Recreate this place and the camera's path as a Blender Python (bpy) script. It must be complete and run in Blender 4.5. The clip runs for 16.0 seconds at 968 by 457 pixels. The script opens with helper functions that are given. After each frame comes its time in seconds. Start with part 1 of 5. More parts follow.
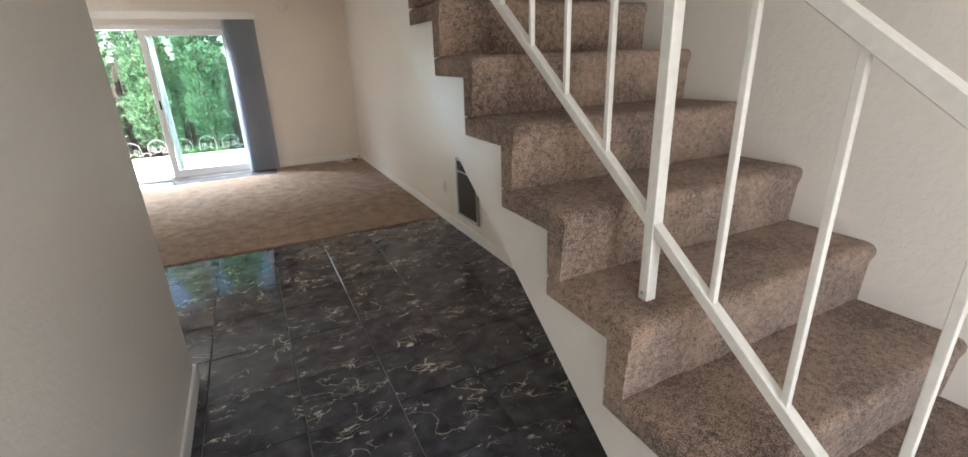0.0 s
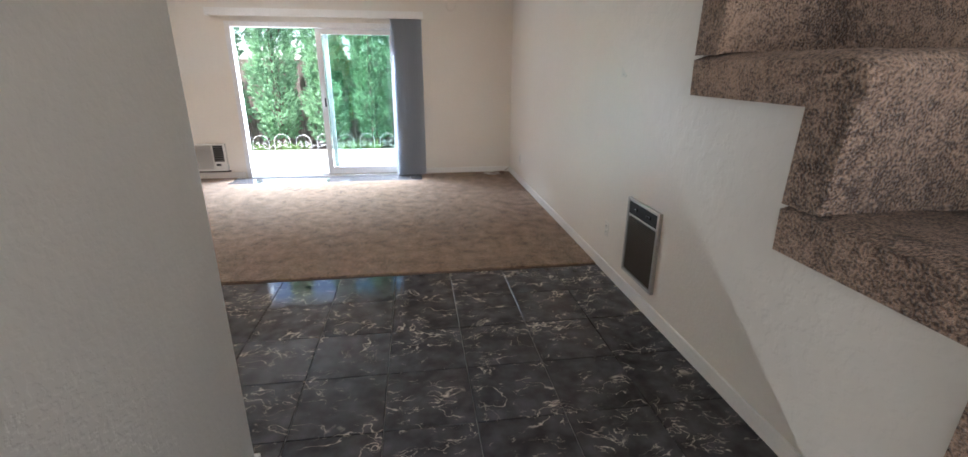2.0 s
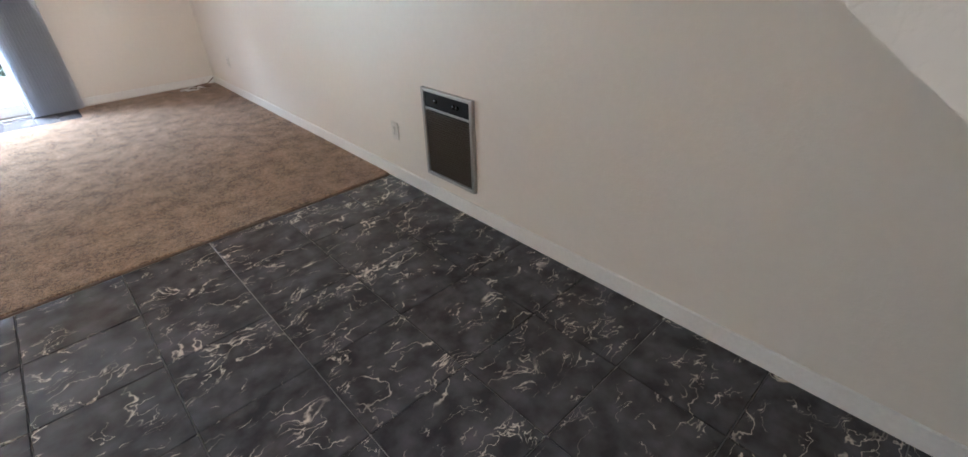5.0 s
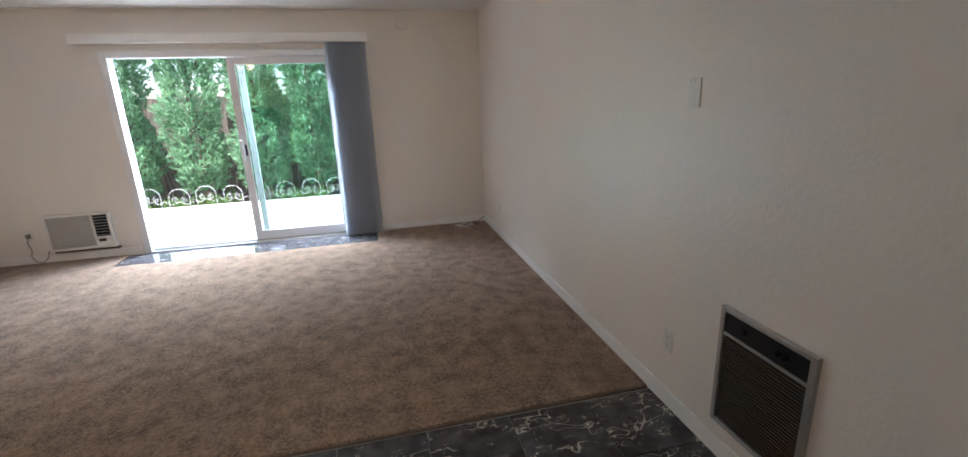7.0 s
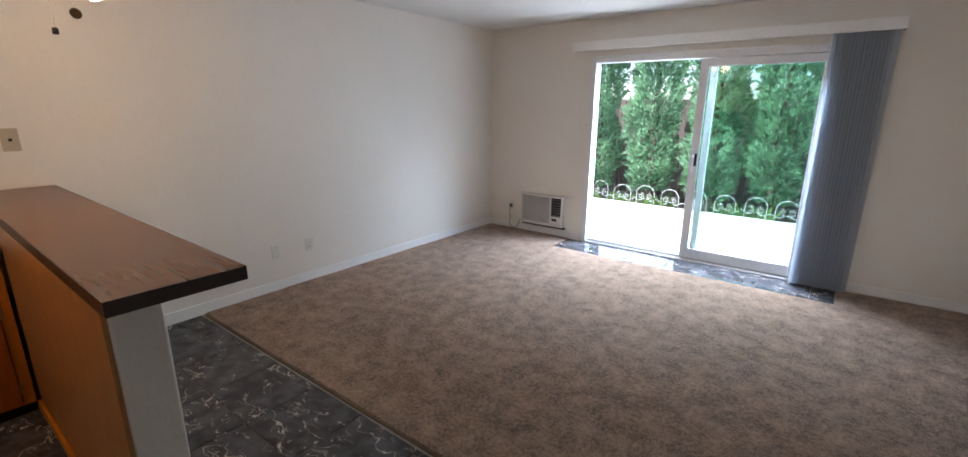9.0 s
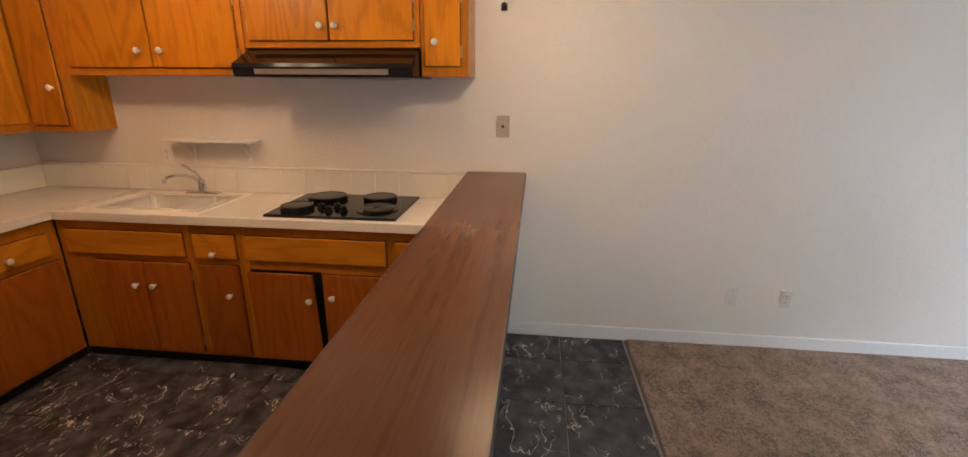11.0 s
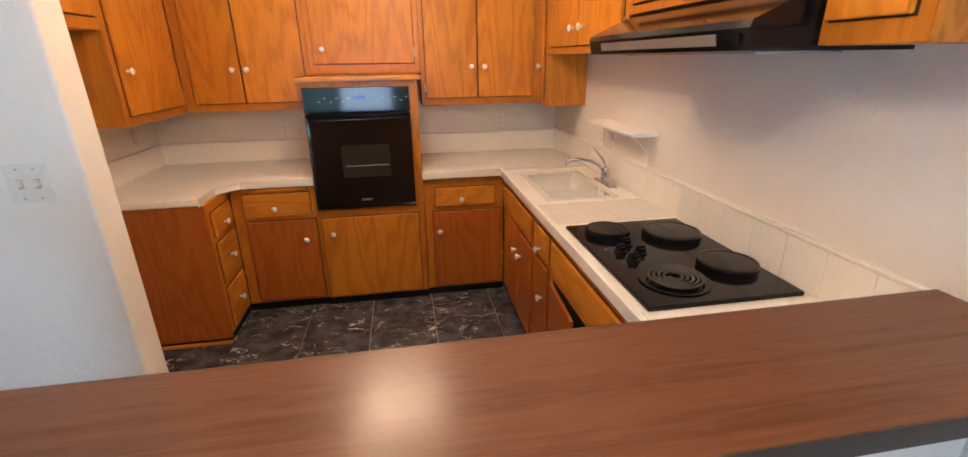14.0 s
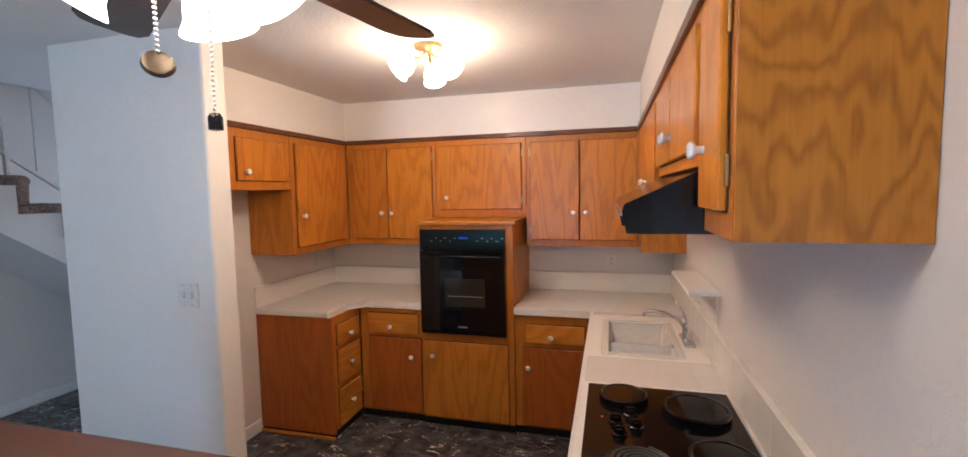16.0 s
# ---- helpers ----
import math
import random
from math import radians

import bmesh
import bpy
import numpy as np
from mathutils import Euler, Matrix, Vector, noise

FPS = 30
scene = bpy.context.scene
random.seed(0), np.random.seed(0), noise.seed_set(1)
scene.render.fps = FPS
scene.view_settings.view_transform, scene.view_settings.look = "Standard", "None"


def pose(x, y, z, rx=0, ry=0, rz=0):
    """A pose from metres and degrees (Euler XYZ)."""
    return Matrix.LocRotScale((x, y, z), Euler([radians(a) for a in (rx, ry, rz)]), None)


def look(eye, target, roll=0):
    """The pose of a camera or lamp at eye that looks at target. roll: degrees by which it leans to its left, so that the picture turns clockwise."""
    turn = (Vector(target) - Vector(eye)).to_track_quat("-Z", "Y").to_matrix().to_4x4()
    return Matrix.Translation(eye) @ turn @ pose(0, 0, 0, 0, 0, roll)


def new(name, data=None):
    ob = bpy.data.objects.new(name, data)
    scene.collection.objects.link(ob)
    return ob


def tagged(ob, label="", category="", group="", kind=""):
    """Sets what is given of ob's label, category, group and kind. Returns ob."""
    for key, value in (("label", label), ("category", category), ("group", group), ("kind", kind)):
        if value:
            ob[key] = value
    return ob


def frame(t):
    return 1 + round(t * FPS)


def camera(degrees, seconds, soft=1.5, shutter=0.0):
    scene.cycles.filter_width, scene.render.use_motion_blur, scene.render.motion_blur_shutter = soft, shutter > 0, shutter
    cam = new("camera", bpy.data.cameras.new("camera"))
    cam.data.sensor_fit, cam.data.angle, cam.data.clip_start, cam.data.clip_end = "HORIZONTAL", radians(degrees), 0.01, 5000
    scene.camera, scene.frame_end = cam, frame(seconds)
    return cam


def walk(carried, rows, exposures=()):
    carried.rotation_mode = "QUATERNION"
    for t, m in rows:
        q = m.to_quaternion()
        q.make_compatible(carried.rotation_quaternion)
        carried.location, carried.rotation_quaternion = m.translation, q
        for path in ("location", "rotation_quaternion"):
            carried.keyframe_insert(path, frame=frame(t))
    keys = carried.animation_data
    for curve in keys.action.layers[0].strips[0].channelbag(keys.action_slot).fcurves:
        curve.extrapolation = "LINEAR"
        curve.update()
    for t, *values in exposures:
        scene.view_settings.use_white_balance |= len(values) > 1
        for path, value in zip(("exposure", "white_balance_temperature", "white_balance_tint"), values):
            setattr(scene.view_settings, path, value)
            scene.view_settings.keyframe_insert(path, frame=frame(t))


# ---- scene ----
cam = camera(92.2, 16.0)
PATH = [
    (0, (-1.752, -4.228, 1.48), (-0.931, -2.536, 0.8), -2.0),
    (0.5, (-1.716, -4.142, 1.478), (-1.217, -2.323, 0.813), -1.7),
    (1, (-1.682, -3.907, 1.474), (-1.328, -2.053, 0.813), 1.0),
    (1.5, (-1.637, -3.615, 1.481), (-1.256, -1.762, 0.833), 1.4),
    (2, (-1.575, -3.303, 1.469), (-1.300, -1.428, 0.827), 0.3),
    (2.5, (-1.586, -3.05, 1.452), (-1.374, -1.193, 0.741), 0.5),
    (3, (-1.685, -2.863, 1.401), (-1.188, -1.109, 0.579), -0.7),
    (3.5, (-1.754, -2.719, 1.356), (-0.790, -1.296, 0.334), -4.4),
    (3.7, (-1.757, -2.692, 1.355), (-0.649, -1.447, 0.249), -4.0),
    (5.8, (-1.577, -2.394, 1.386), (-0.453, -1.049, 0.422), -0.2),
    (6, (-1.507, -2.308, 1.405), (-0.520, -0.82, 0.503), -1.6),
    (6.5, (-1.498, -2.132, 1.487), (-0.844, -0.388, 0.758), -2.7),
    (7, (-1.481, -1.903, 1.51), (-1.043, -0.029, 0.965), -2.1),
    (7.5, (-1.471, -1.725, 1.497), (-1.318, 0.205, 0.995), -2.0),
    (8, (-1.432, -1.611, 1.54), (-1.748, 0.301, 1.045), -0.4),
    (8.5, (-1.456, -1.463, 1.537), (-2.289, 0.285, 1.033), -0.9),
    (9, (-1.622, -1.296, 1.544), (-2.800, 0.238, 1.035), 0.4),
    (9.5, (-1.847, -1.154, 1.529), (-3.331, 0.088, 1.023), -0.9),
    (10, (-2.071, -0.972, 1.541), (-3.826, -0.158, 1.034), -0.2),
    (10.2, (-2.160, -0.908, 1.547), (-3.976, -0.251, 1.025), 0.3),
    (12.3, (-3.151, -0.344, 1.589), (-4.401, -1.778, 0.971), -0.7),
    (12.5, (-3.256, -0.34, 1.584), (-4.408, -1.851, 0.959), -0.5),
    (13, (-3.492, -0.317, 1.593), (-4.419, -1.96, 0.929), -1.1),
    (13.5, (-3.822, -0.232, 1.595), (-4.356, -2.034, 0.91), 0.5),
    (14, (-4.078, -0.248, 1.599), (-4.388, -2.1, 0.912), -0.8),
    (14.5, (-4.301, -0.317, 1.619), (-4.422, -2.216, 1.005), -0.7),
    (15, (-4.560, -0.305, 1.636), (-4.376, -2.235, 1.144), -0.6),
    (15.5, (-4.754, -0.231, 1.689), (-4.298, -2.155, 1.39), -1.0),
    (16, (-4.813, -0.146, 1.706), (-4.293, -2.071, 1.549), -1.1),
]
EXPOSE = [
    (0.0, 2.1, 6200, 11), (2.0, 2.1, 5850, 12), (3.0, 2.25, 5600, 12), (3.7, 2.6, 5750, 13), (5.8, 2.6, 5750, 13), (6.0, 2.45, 5750, 13),
    (7.0, 1.6, 5850, 13), (8.0, 1.5, 5800, 13), (9.0, 1.45, 5650, 13), (10.2, 1.5, 6100, 15),
    (12.3, 2.3, 5450, 13), (14.0, 2.42, 5150, 12), (15.0, 2.35, 4750, 11), (16.0, 2.0, 4650, 12),
]
walk(cam, [(t, look(eye, target, roll)) for t, eye, target, roll in PATH], EXPOSE)

# ---------------------------------------------------------------- light
SUN_ELEV, SUN_ROT = 66.0, 222.0
world = bpy.data.worlds.new("sky")
scene.world = world
world.use_nodes = True
wn = world.node_tree.nodes
sky = wn.new("ShaderNodeTexSky")
sky.sky_type = "NISHITA"
sky.sun_disc = False
sky.sun_elevation, sky.sun_rotation = radians(SUN_ELEV), radians(SUN_ROT)
wn["Background"].inputs["Strength"].default_value = 0.15
world.node_tree.links.new(sky.outputs[0], wn["Background"].inputs["Color"])

sun = new("sun", bpy.data.lights.new("sun", "SUN"))
sun.data.energy, sun.data.angle, sun.data.color = 5.0, radians(0.6), (1.0, 0.95, 0.88)
a, e = radians(SUN_ROT), radians(SUN_ELEV)
sun.matrix_world = look((math.sin(a) * math.cos(e) * 20, math.cos(a) * math.cos(e) * 20, math.sin(e) * 20), (0, 0, 0))


def area_lamp(name, eye, target, w, h, power, color):
    ob = new(name, bpy.data.lights.new(name, "AREA"))
    ob.data.shape, ob.data.size, ob.data.size_y = "RECTANGLE", w, h
    ob.data.energy, ob.data.color = power, color
    ob.matrix_world = look(eye, target)
    return ob


# daylight in the openings: the patio door, and an added, unseen entry behind the walk's start
area_lamp("patio_skylight", (-2.83, 4.50, 3.36), (-2.83, 0.9, 0.2), 2.6, 1.6, 370, (0.80, 0.90, 1.0))
for lamp_x, aim, power in ((-3.38, (-4.3, 0.3, 0.95), 6.0), (-2.30, (0.3, 0.4, 0.9), 1.8)):
    low = area_lamp("patio_daylight", (lamp_x, 3.90, 0.64), aim, 1.0, 1.15, power, (0.80, 0.91, 1.0))
    low.data.spread = radians(125)
area_lamp("unseen_entry_lamp", (-1.32, -5.85, 1.2), (-1.32, -3, 1.0), 1.0, 1.9, 8.0, (1.0, 0.96, 0.91))


def bulb(name, at, power, radius=0.035):
    ob = new(name, bpy.data.lights.new(name, "POINT"))
    ob.data.energy, ob.data.color, ob.data.shadow_soft_size = power, (1.0, 0.56, 0.25), radius
    ob.location = at
    return ob


# ---------------------------------------------------------------- materials
def material(name, color, rough=0.6, metal=0.0, scale=4.0, vary=0.12, fine=60.0, fine_vary=0.05, bump=0.0, bump_scale=80.0,
             spec=0.5, coat=0.0, stretch=(1, 1, 1), rough_vary=0.0, hue=None):
    """A principled material whose colour varies at two scales, with a fine relief."""
    m = bpy.data.materials.new(name)
    m.use_nodes = True
    n, l = m.node_tree.nodes, m.node_tree.links
    p = n["Principled BSDF"]
    p.inputs["Roughness"].default_value, p.inputs["Metallic"].default_value = rough, metal
    p.inputs["Specular IOR Level"].default_value = spec
    p.inputs["Coat Weight"].default_value = coat
    co = n.new("ShaderNodeTexCoord")
    mp = n.new("ShaderNodeMapping")
    mp.inputs["Scale"].default_value = stretch
    l.new(co.outputs["Object"], mp.inputs["Vector"])
    big, small = n.new("ShaderNodeTexNoise"), n.new("ShaderNodeTexNoise")
    big.inputs["Scale"].default_value, small.inputs["Scale"].default_value = scale, fine
    big.inputs["Detail"].default_value, small.inputs["Detail"].default_value = 4, 3
    for t in (big, small):
        l.new(mp.outputs[0], t.inputs["Vector"])
    ramp = n.new("ShaderNodeMix")
    ramp.data_type = "RGBA"
    other = hue or color
    ramp.inputs[6].default_value = (*[c * (1 - vary) for c in color], 1)
    ramp.inputs[7].default_value = (*[min(1, c * (1 + vary)) for c in other], 1)
    l.new(big.outputs[0], ramp.inputs[0])
    mul = n.new("ShaderNodeMix")
    mul.data_type, mul.blend_type = "RGBA", "MULTIPLY"
    mul.inputs[0].default_value = 1.0
    sm = n.new("ShaderNodeMapRange")
    sm.inputs[1].default_value, sm.inputs[2].default_value = 0.3, 0.7
    sm.inputs[3].default_value, sm.inputs[4].default_value = 1 - fine_vary * 2, 1.0
    l.new(small.outputs[0], sm.inputs[0])
    l.new(ramp.outputs[2], mul.inputs[6])
    l.new(sm.outputs[0], mul.inputs[7])
    l.new(mul.outputs[2], p.inputs["Base Color"])
    if rough_vary:
        rv = n.new("ShaderNodeMapRange")
        rv.inputs[3].default_value, rv.inputs[4].default_value = rough - rough_vary, rough + rough_vary
        l.new(big.outputs[0], rv.inputs[0])
        l.new(rv.outputs[0], p.inputs["Roughness"])
    if bump:
        tex, b = n.new("ShaderNodeTexNoise"), n.new("ShaderNodeBump")
        tex.inputs["Scale"].default_value, tex.inputs["Detail"].default_value = bump_scale, 3
        l.new(mp.outputs[0], tex.inputs["Vector"])
        b.inputs["Strength"].default_value, b.inputs["Distance"].default_value = bump, 0.01
        l.new(tex.outputs[0], b.inputs["Height"])
        l.new(b.outputs[0], p.inputs["Normal"])
    return m


def plain(name, color, rough=0.5, metal=0.0):
    return material(name, color, rough, metal, vary=0.05, fine_vary=0.02)


def wall_paint(name, color, rough=0.42):
    """Satin paint over a knockdown plaster texture."""
    m = material(name, color, rough, vary=0.035, scale=1.3, fine=30, fine_vary=0.012)
    n, l = m.node_tree.nodes, m.node_tree.links
    p, mp = n["Principled BSDF"], n["Mapping"]
    v, w, r, b = n.new("ShaderNodeTexNoise"), n.new("ShaderNodeTexNoise"), n.new("ShaderNodeValToRGB"), n.new("ShaderNodeBump")
    v.inputs["Scale"].default_value, v.inputs["Detail"].default_value = 55, 3
    l.new(mp.outputs[0], v.inputs["Vector"])
    r.color_ramp.elements[0].position, r.color_ramp.elements[1].position = 0.47, 0.58
    l.new(v.outputs[0], r.inputs[0])
    b.inputs["Strength"].default_value, b.inputs["Distance"].default_value = 0.14, 0.004
    l.new(r.outputs[0], b.inputs["Height"])
    l.new(b.outputs[0], p.inputs["Normal"])
    return m


def wood(name, dark, light, axis=2, rough=0.3, ring=5.0, coat=0.05, spec=0.26, contrast=0.6, bands=20.0, aspect=0.16, climb=0.0):
    """Varnished wood with cathedral grain that runs along one axis, and fine pores."""
    m = bpy.data.materials.new(name)
    m.use_nodes = True
    n, l = m.node_tree.nodes, m.node_tree.links
    p = n["Principled BSDF"]
    p.inputs["Roughness"].default_value, p.inputs["Coat Weight"].default_value = rough, coat
    p.inputs["Coat Roughness"].default_value = 0.2
    p.inputs["Specular IOR Level"].default_value = spec
    co, inf, add = n.new("ShaderNodeTexCoord"), n.new("ShaderNodeObjectInfo"), n.new("ShaderNodeVectorMath")
    mul = n.new("ShaderNodeMath")
    mul.operation = "MULTIPLY"
    mul.inputs[1].default_value = 7.0
    l.new(inf.outputs["Random"], mul.inputs[0])
    l.new(co.outputs["Object"], add.inputs[0])
    l.new(mul.outputs[0], add.inputs[1])
    mp, mp2 = n.new("ShaderNodeMapping"), n.new("ShaderNodeMapping")
    s, s2 = [ring] * 3, [160.0] * 3
    s[axis], s2[axis] = ring * aspect, 5.0
    mp.inputs["Scale"].default_value, mp2.inputs["Scale"].default_value = s, s2
    l.new(add.outputs[0], mp.inputs["Vector"])
    l.new(add.outputs[0], mp2.inputs["Vector"])
    base = n.new("ShaderNodeTexNoise")
    base.inputs["Scale"].default_value, base.inputs["Detail"].default_value, base.inputs["Distortion"].default_value = 1.0, 1.5, 0.3
    l.new(mp.outputs[0], base.inputs["Vector"])
    mp3, jag = n.new("ShaderNodeMapping"), n.new("ShaderNodeTexNoise")
    s3 = [48.0] * 3
    s3[axis] = 14.0
    mp3.inputs["Scale"].default_value = s3
    jag.inputs["Scale"].default_value, jag.inputs["Detail"].default_value = 1.0, 2
    l.new(add.outputs[0], mp3.inputs["Vector"])
    l.new(mp3.outputs[0], jag.inputs["Vector"])
    k, kj, fr = n.new("ShaderNodeMath"), n.new("ShaderNodeMath"), n.new("ShaderNodeMath")
    k.operation, kj.operation, fr.operation = "MULTIPLY", "MULTIPLY_ADD", "PINGPONG"
    k.inputs[1].default_value, kj.inputs[1].default_value, fr.inputs[1].default_value = bands, 1.3, 1.0
    l.new(base.outputs[0], k.inputs[0])
    l.new(jag.outputs[0], kj.inputs[0])
    rise, up, tall = n.new("ShaderNodeVectorMath"), [0.0, 0.0, 0.0], n.new("ShaderNodeMath")
    up[axis] = climb
    rise.operation, tall.operation = "DOT_PRODUCT", "ADD"
    rise.inputs[1].default_value = up
    l.new(add.outputs[0], rise.inputs[0])
    l.new(k.outputs[0], tall.inputs[0])
    l.new(rise.outputs["Value"], tall.inputs[1])
    l.new(tall.outputs[0], kj.inputs[2])
    l.new(kj.outputs[0], fr.inputs[0])
    pore = n.new("ShaderNodeTexNoise")
    pore.inputs["Scale"].default_value, pore.inputs["Detail"].default_value = 1.0, 3
    l.new(mp2.outputs[0], pore.inputs["Vector"])
    line = n.new("ShaderNodeMapRange")
    line.interpolation_type = "SMOOTHSTEP"
    line.inputs[1].default_value, line.inputs[2].default_value = 0.0, 0.75
    line.inputs[3].default_value, line.inputs[4].default_value = contrast, 0.0
    l.new(fr.outputs[0], line.inputs[0])
    ad = n.new("ShaderNodeMath")
    ad.operation = "MULTIPLY_ADD"
    ad.inputs[1].default_value = 0.55
    l.new(pore.outputs[0], ad.inputs[0])
    l.new(line.outputs[0], ad.inputs[2])
    ramp = n.new("ShaderNodeValToRGB")
    ramp.color_ramp.elements[0].position, ramp.color_ramp.elements[1].position = 0.12, 0.95
    ramp.color_ramp.elements[0].color, ramp.color_ramp.elements[1].color = (*light, 1), (*dark, 1)
    l.new(ad.outputs[0], ramp.inputs[0])
    tone = n.new("ShaderNodeMapRange")
    tone.inputs[3].default_value, tone.inputs[4].default_value = 0.86, 1.1
    l.new(inf.outputs["Random"], tone.inputs[0])
    mm = n.new("ShaderNodeMix")
    mm.data_type, mm.blend_type = "RGBA", "MULTIPLY"
    mm.inputs[0].default_value = 1.0
    l.new(ramp.outputs[0], mm.inputs[6])
    l.new(tone.outputs[0], mm.inputs[7])
    l.new(mm.outputs[2], p.inputs["Base Color"])
    b = n.new("ShaderNodeBump")
    b.inputs["Strength"].default_value, b.inputs["Distance"].default_value = 0.08, 0.003
    l.new(pore.outputs[0], b.inputs["Height"])
    l.new(b.outputs[0], p.inputs["Normal"])
    return m


def marble(name, dark, vein, rough):
    """Black sheet marble with pale broken veins; each tile is cut from another place."""
    m = bpy.data.materials.new(name)
    m.use_nodes = True
    n, l = m.node_tree.nodes, m.node_tree.links
    p = n["Principled BSDF"]
    p.inputs["Specular IOR Level"].default_value = 0.3
    co, inf, add, mul = n.new("ShaderNodeTexCoord"), n.new("ShaderNodeObjectInfo"), n.new("ShaderNodeVectorMath"), n.new("ShaderNodeMath")
    mul.operation = "MULTIPLY"
    mul.inputs[1].default_value = 23.0
    l.new(inf.outputs["Random"], mul.inputs[0])
    l.new(co.outputs["Object"], add.inputs[0])
    l.new(mul.outputs[0], add.inputs[1])
    warp = n.new("ShaderNodeTexNoise")
    warp.inputs["Scale"].default_value, warp.inputs["Detail"].default_value = 7.0, 4
    l.new(add.outputs[0], warp.inputs["Vector"])
    off = n.new("ShaderNodeVectorMath")
    off.operation = "MULTIPLY_ADD"
    off.inputs[1].default_value = (0.17, 0.17, 0.17)
    l.new(warp.outputs["Color"], off.inputs[0])
    l.new(add.outputs[0], off.inputs[2])
    layers = []
    for size, turn, width, gs, lo, hi in ((3.4, 0.5, 0.0075, 4.5, 0.46, 0.56), (7.5, 0.1, 0.0085, 9.0, 0.50, 0.60)):
        mpv, vein_a, mid, far = n.new("ShaderNodeMapping"), n.new("ShaderNodeTexNoise"), n.new("ShaderNodeMath"), n.new("ShaderNodeMath")
        mpv.inputs["Scale"].default_value = (0.6, 1.5, 1)
        mpv.inputs["Rotation"].default_value = (0, 0, turn)
        vein_a.inputs["Scale"].default_value, vein_a.inputs["Detail"].default_value = size, 3
        vein_a.inputs["Roughness"].default_value, vein_a.inputs["Distortion"].default_value = 0.55, 0.5
        mid.operation, far.operation = "SUBTRACT", "ABSOLUTE"
        mid.inputs[1].default_value = 0.5
        l.new(off.outputs[0], mpv.inputs["Vector"])
        l.new(mpv.outputs[0], vein_a.inputs["Vector"])
        l.new(vein_a.outputs[0], mid.inputs[0])
        l.new(mid.outputs[0], far.inputs[0])
        thin = n.new("ShaderNodeMapRange")
        thin.inputs[1].default_value, thin.inputs[2].default_value = 0.0, width
        thin.inputs[3].default_value, thin.inputs[4].default_value = 1.0, 0.0
        l.new(far.outputs[0], thin.inputs[0])
        gate, gr, one = n.new("ShaderNodeTexNoise"), n.new("ShaderNodeMapRange"), n.new("ShaderNodeMath")
        gate.inputs["Scale"].default_value, gate.inputs["Detail"].default_value = gs, 3
        l.new(add.outputs[0], gate.inputs["Vector"])
        gr.inputs[1].default_value, gr.inputs[2].default_value = lo, hi
        l.new(gate.outputs[0], gr.inputs[0])
        one.operation = "MULTIPLY"
        l.new(thin.outputs[0], one.inputs[0])
        l.new(gr.outputs[0], one.inputs[1])
        layers.append(one)
    vm = n.new("ShaderNodeMath")
    vm.operation = "MAXIMUM"
    l.new(layers[0].outputs[0], vm.inputs[0])
    l.new(layers[1].outputs[0], vm.inputs[1])
    cloud = n.new("ShaderNodeTexNoise")
    cloud.inputs["Scale"].default_value, cloud.inputs["Detail"].default_value = 11.0, 6
    l.new(add.outputs[0], cloud.inputs["Vector"])
    cr = n.new("ShaderNodeValToRGB")
    cr.color_ramp.elements[0].position, cr.color_ramp.elements[1].position = 0.35, 0.75
    cr.color_ramp.elements[0].color = (*[c * 0.55 for c in dark], 1)
    cr.color_ramp.elements[1].color = (*[c * 1.8 for c in dark], 1)
    l.new(cloud.outputs[0], cr.inputs[0])
    mx = n.new("ShaderNodeMix")
    mx.data_type = "RGBA"
    mx.inputs[7].default_value = (*vein, 1)
    l.new(vm.outputs[0], mx.inputs[0])
    l.new(cr.outputs[0], mx.inputs[6])
    l.new(mx.outputs[2], p.inputs["Base Color"])
    rr = n.new("ShaderNodeMapRange")
    rr.inputs[3].default_value, rr.inputs[4].default_value = rough - 0.05, rough + 0.1
    l.new(cloud.outputs[0], rr.inputs[0])
    l.new(rr.outputs[0], p.inputs["Roughness"])
    b = n.new("ShaderNodeBump")
    b.inputs["Strength"].default_value, b.inputs["Distance"].default_value = 0.03, 0.002
    l.new(warp.outputs[0], b.inputs["Height"])
    l.new(b.outputs[0], p.inputs["Normal"])
    return m


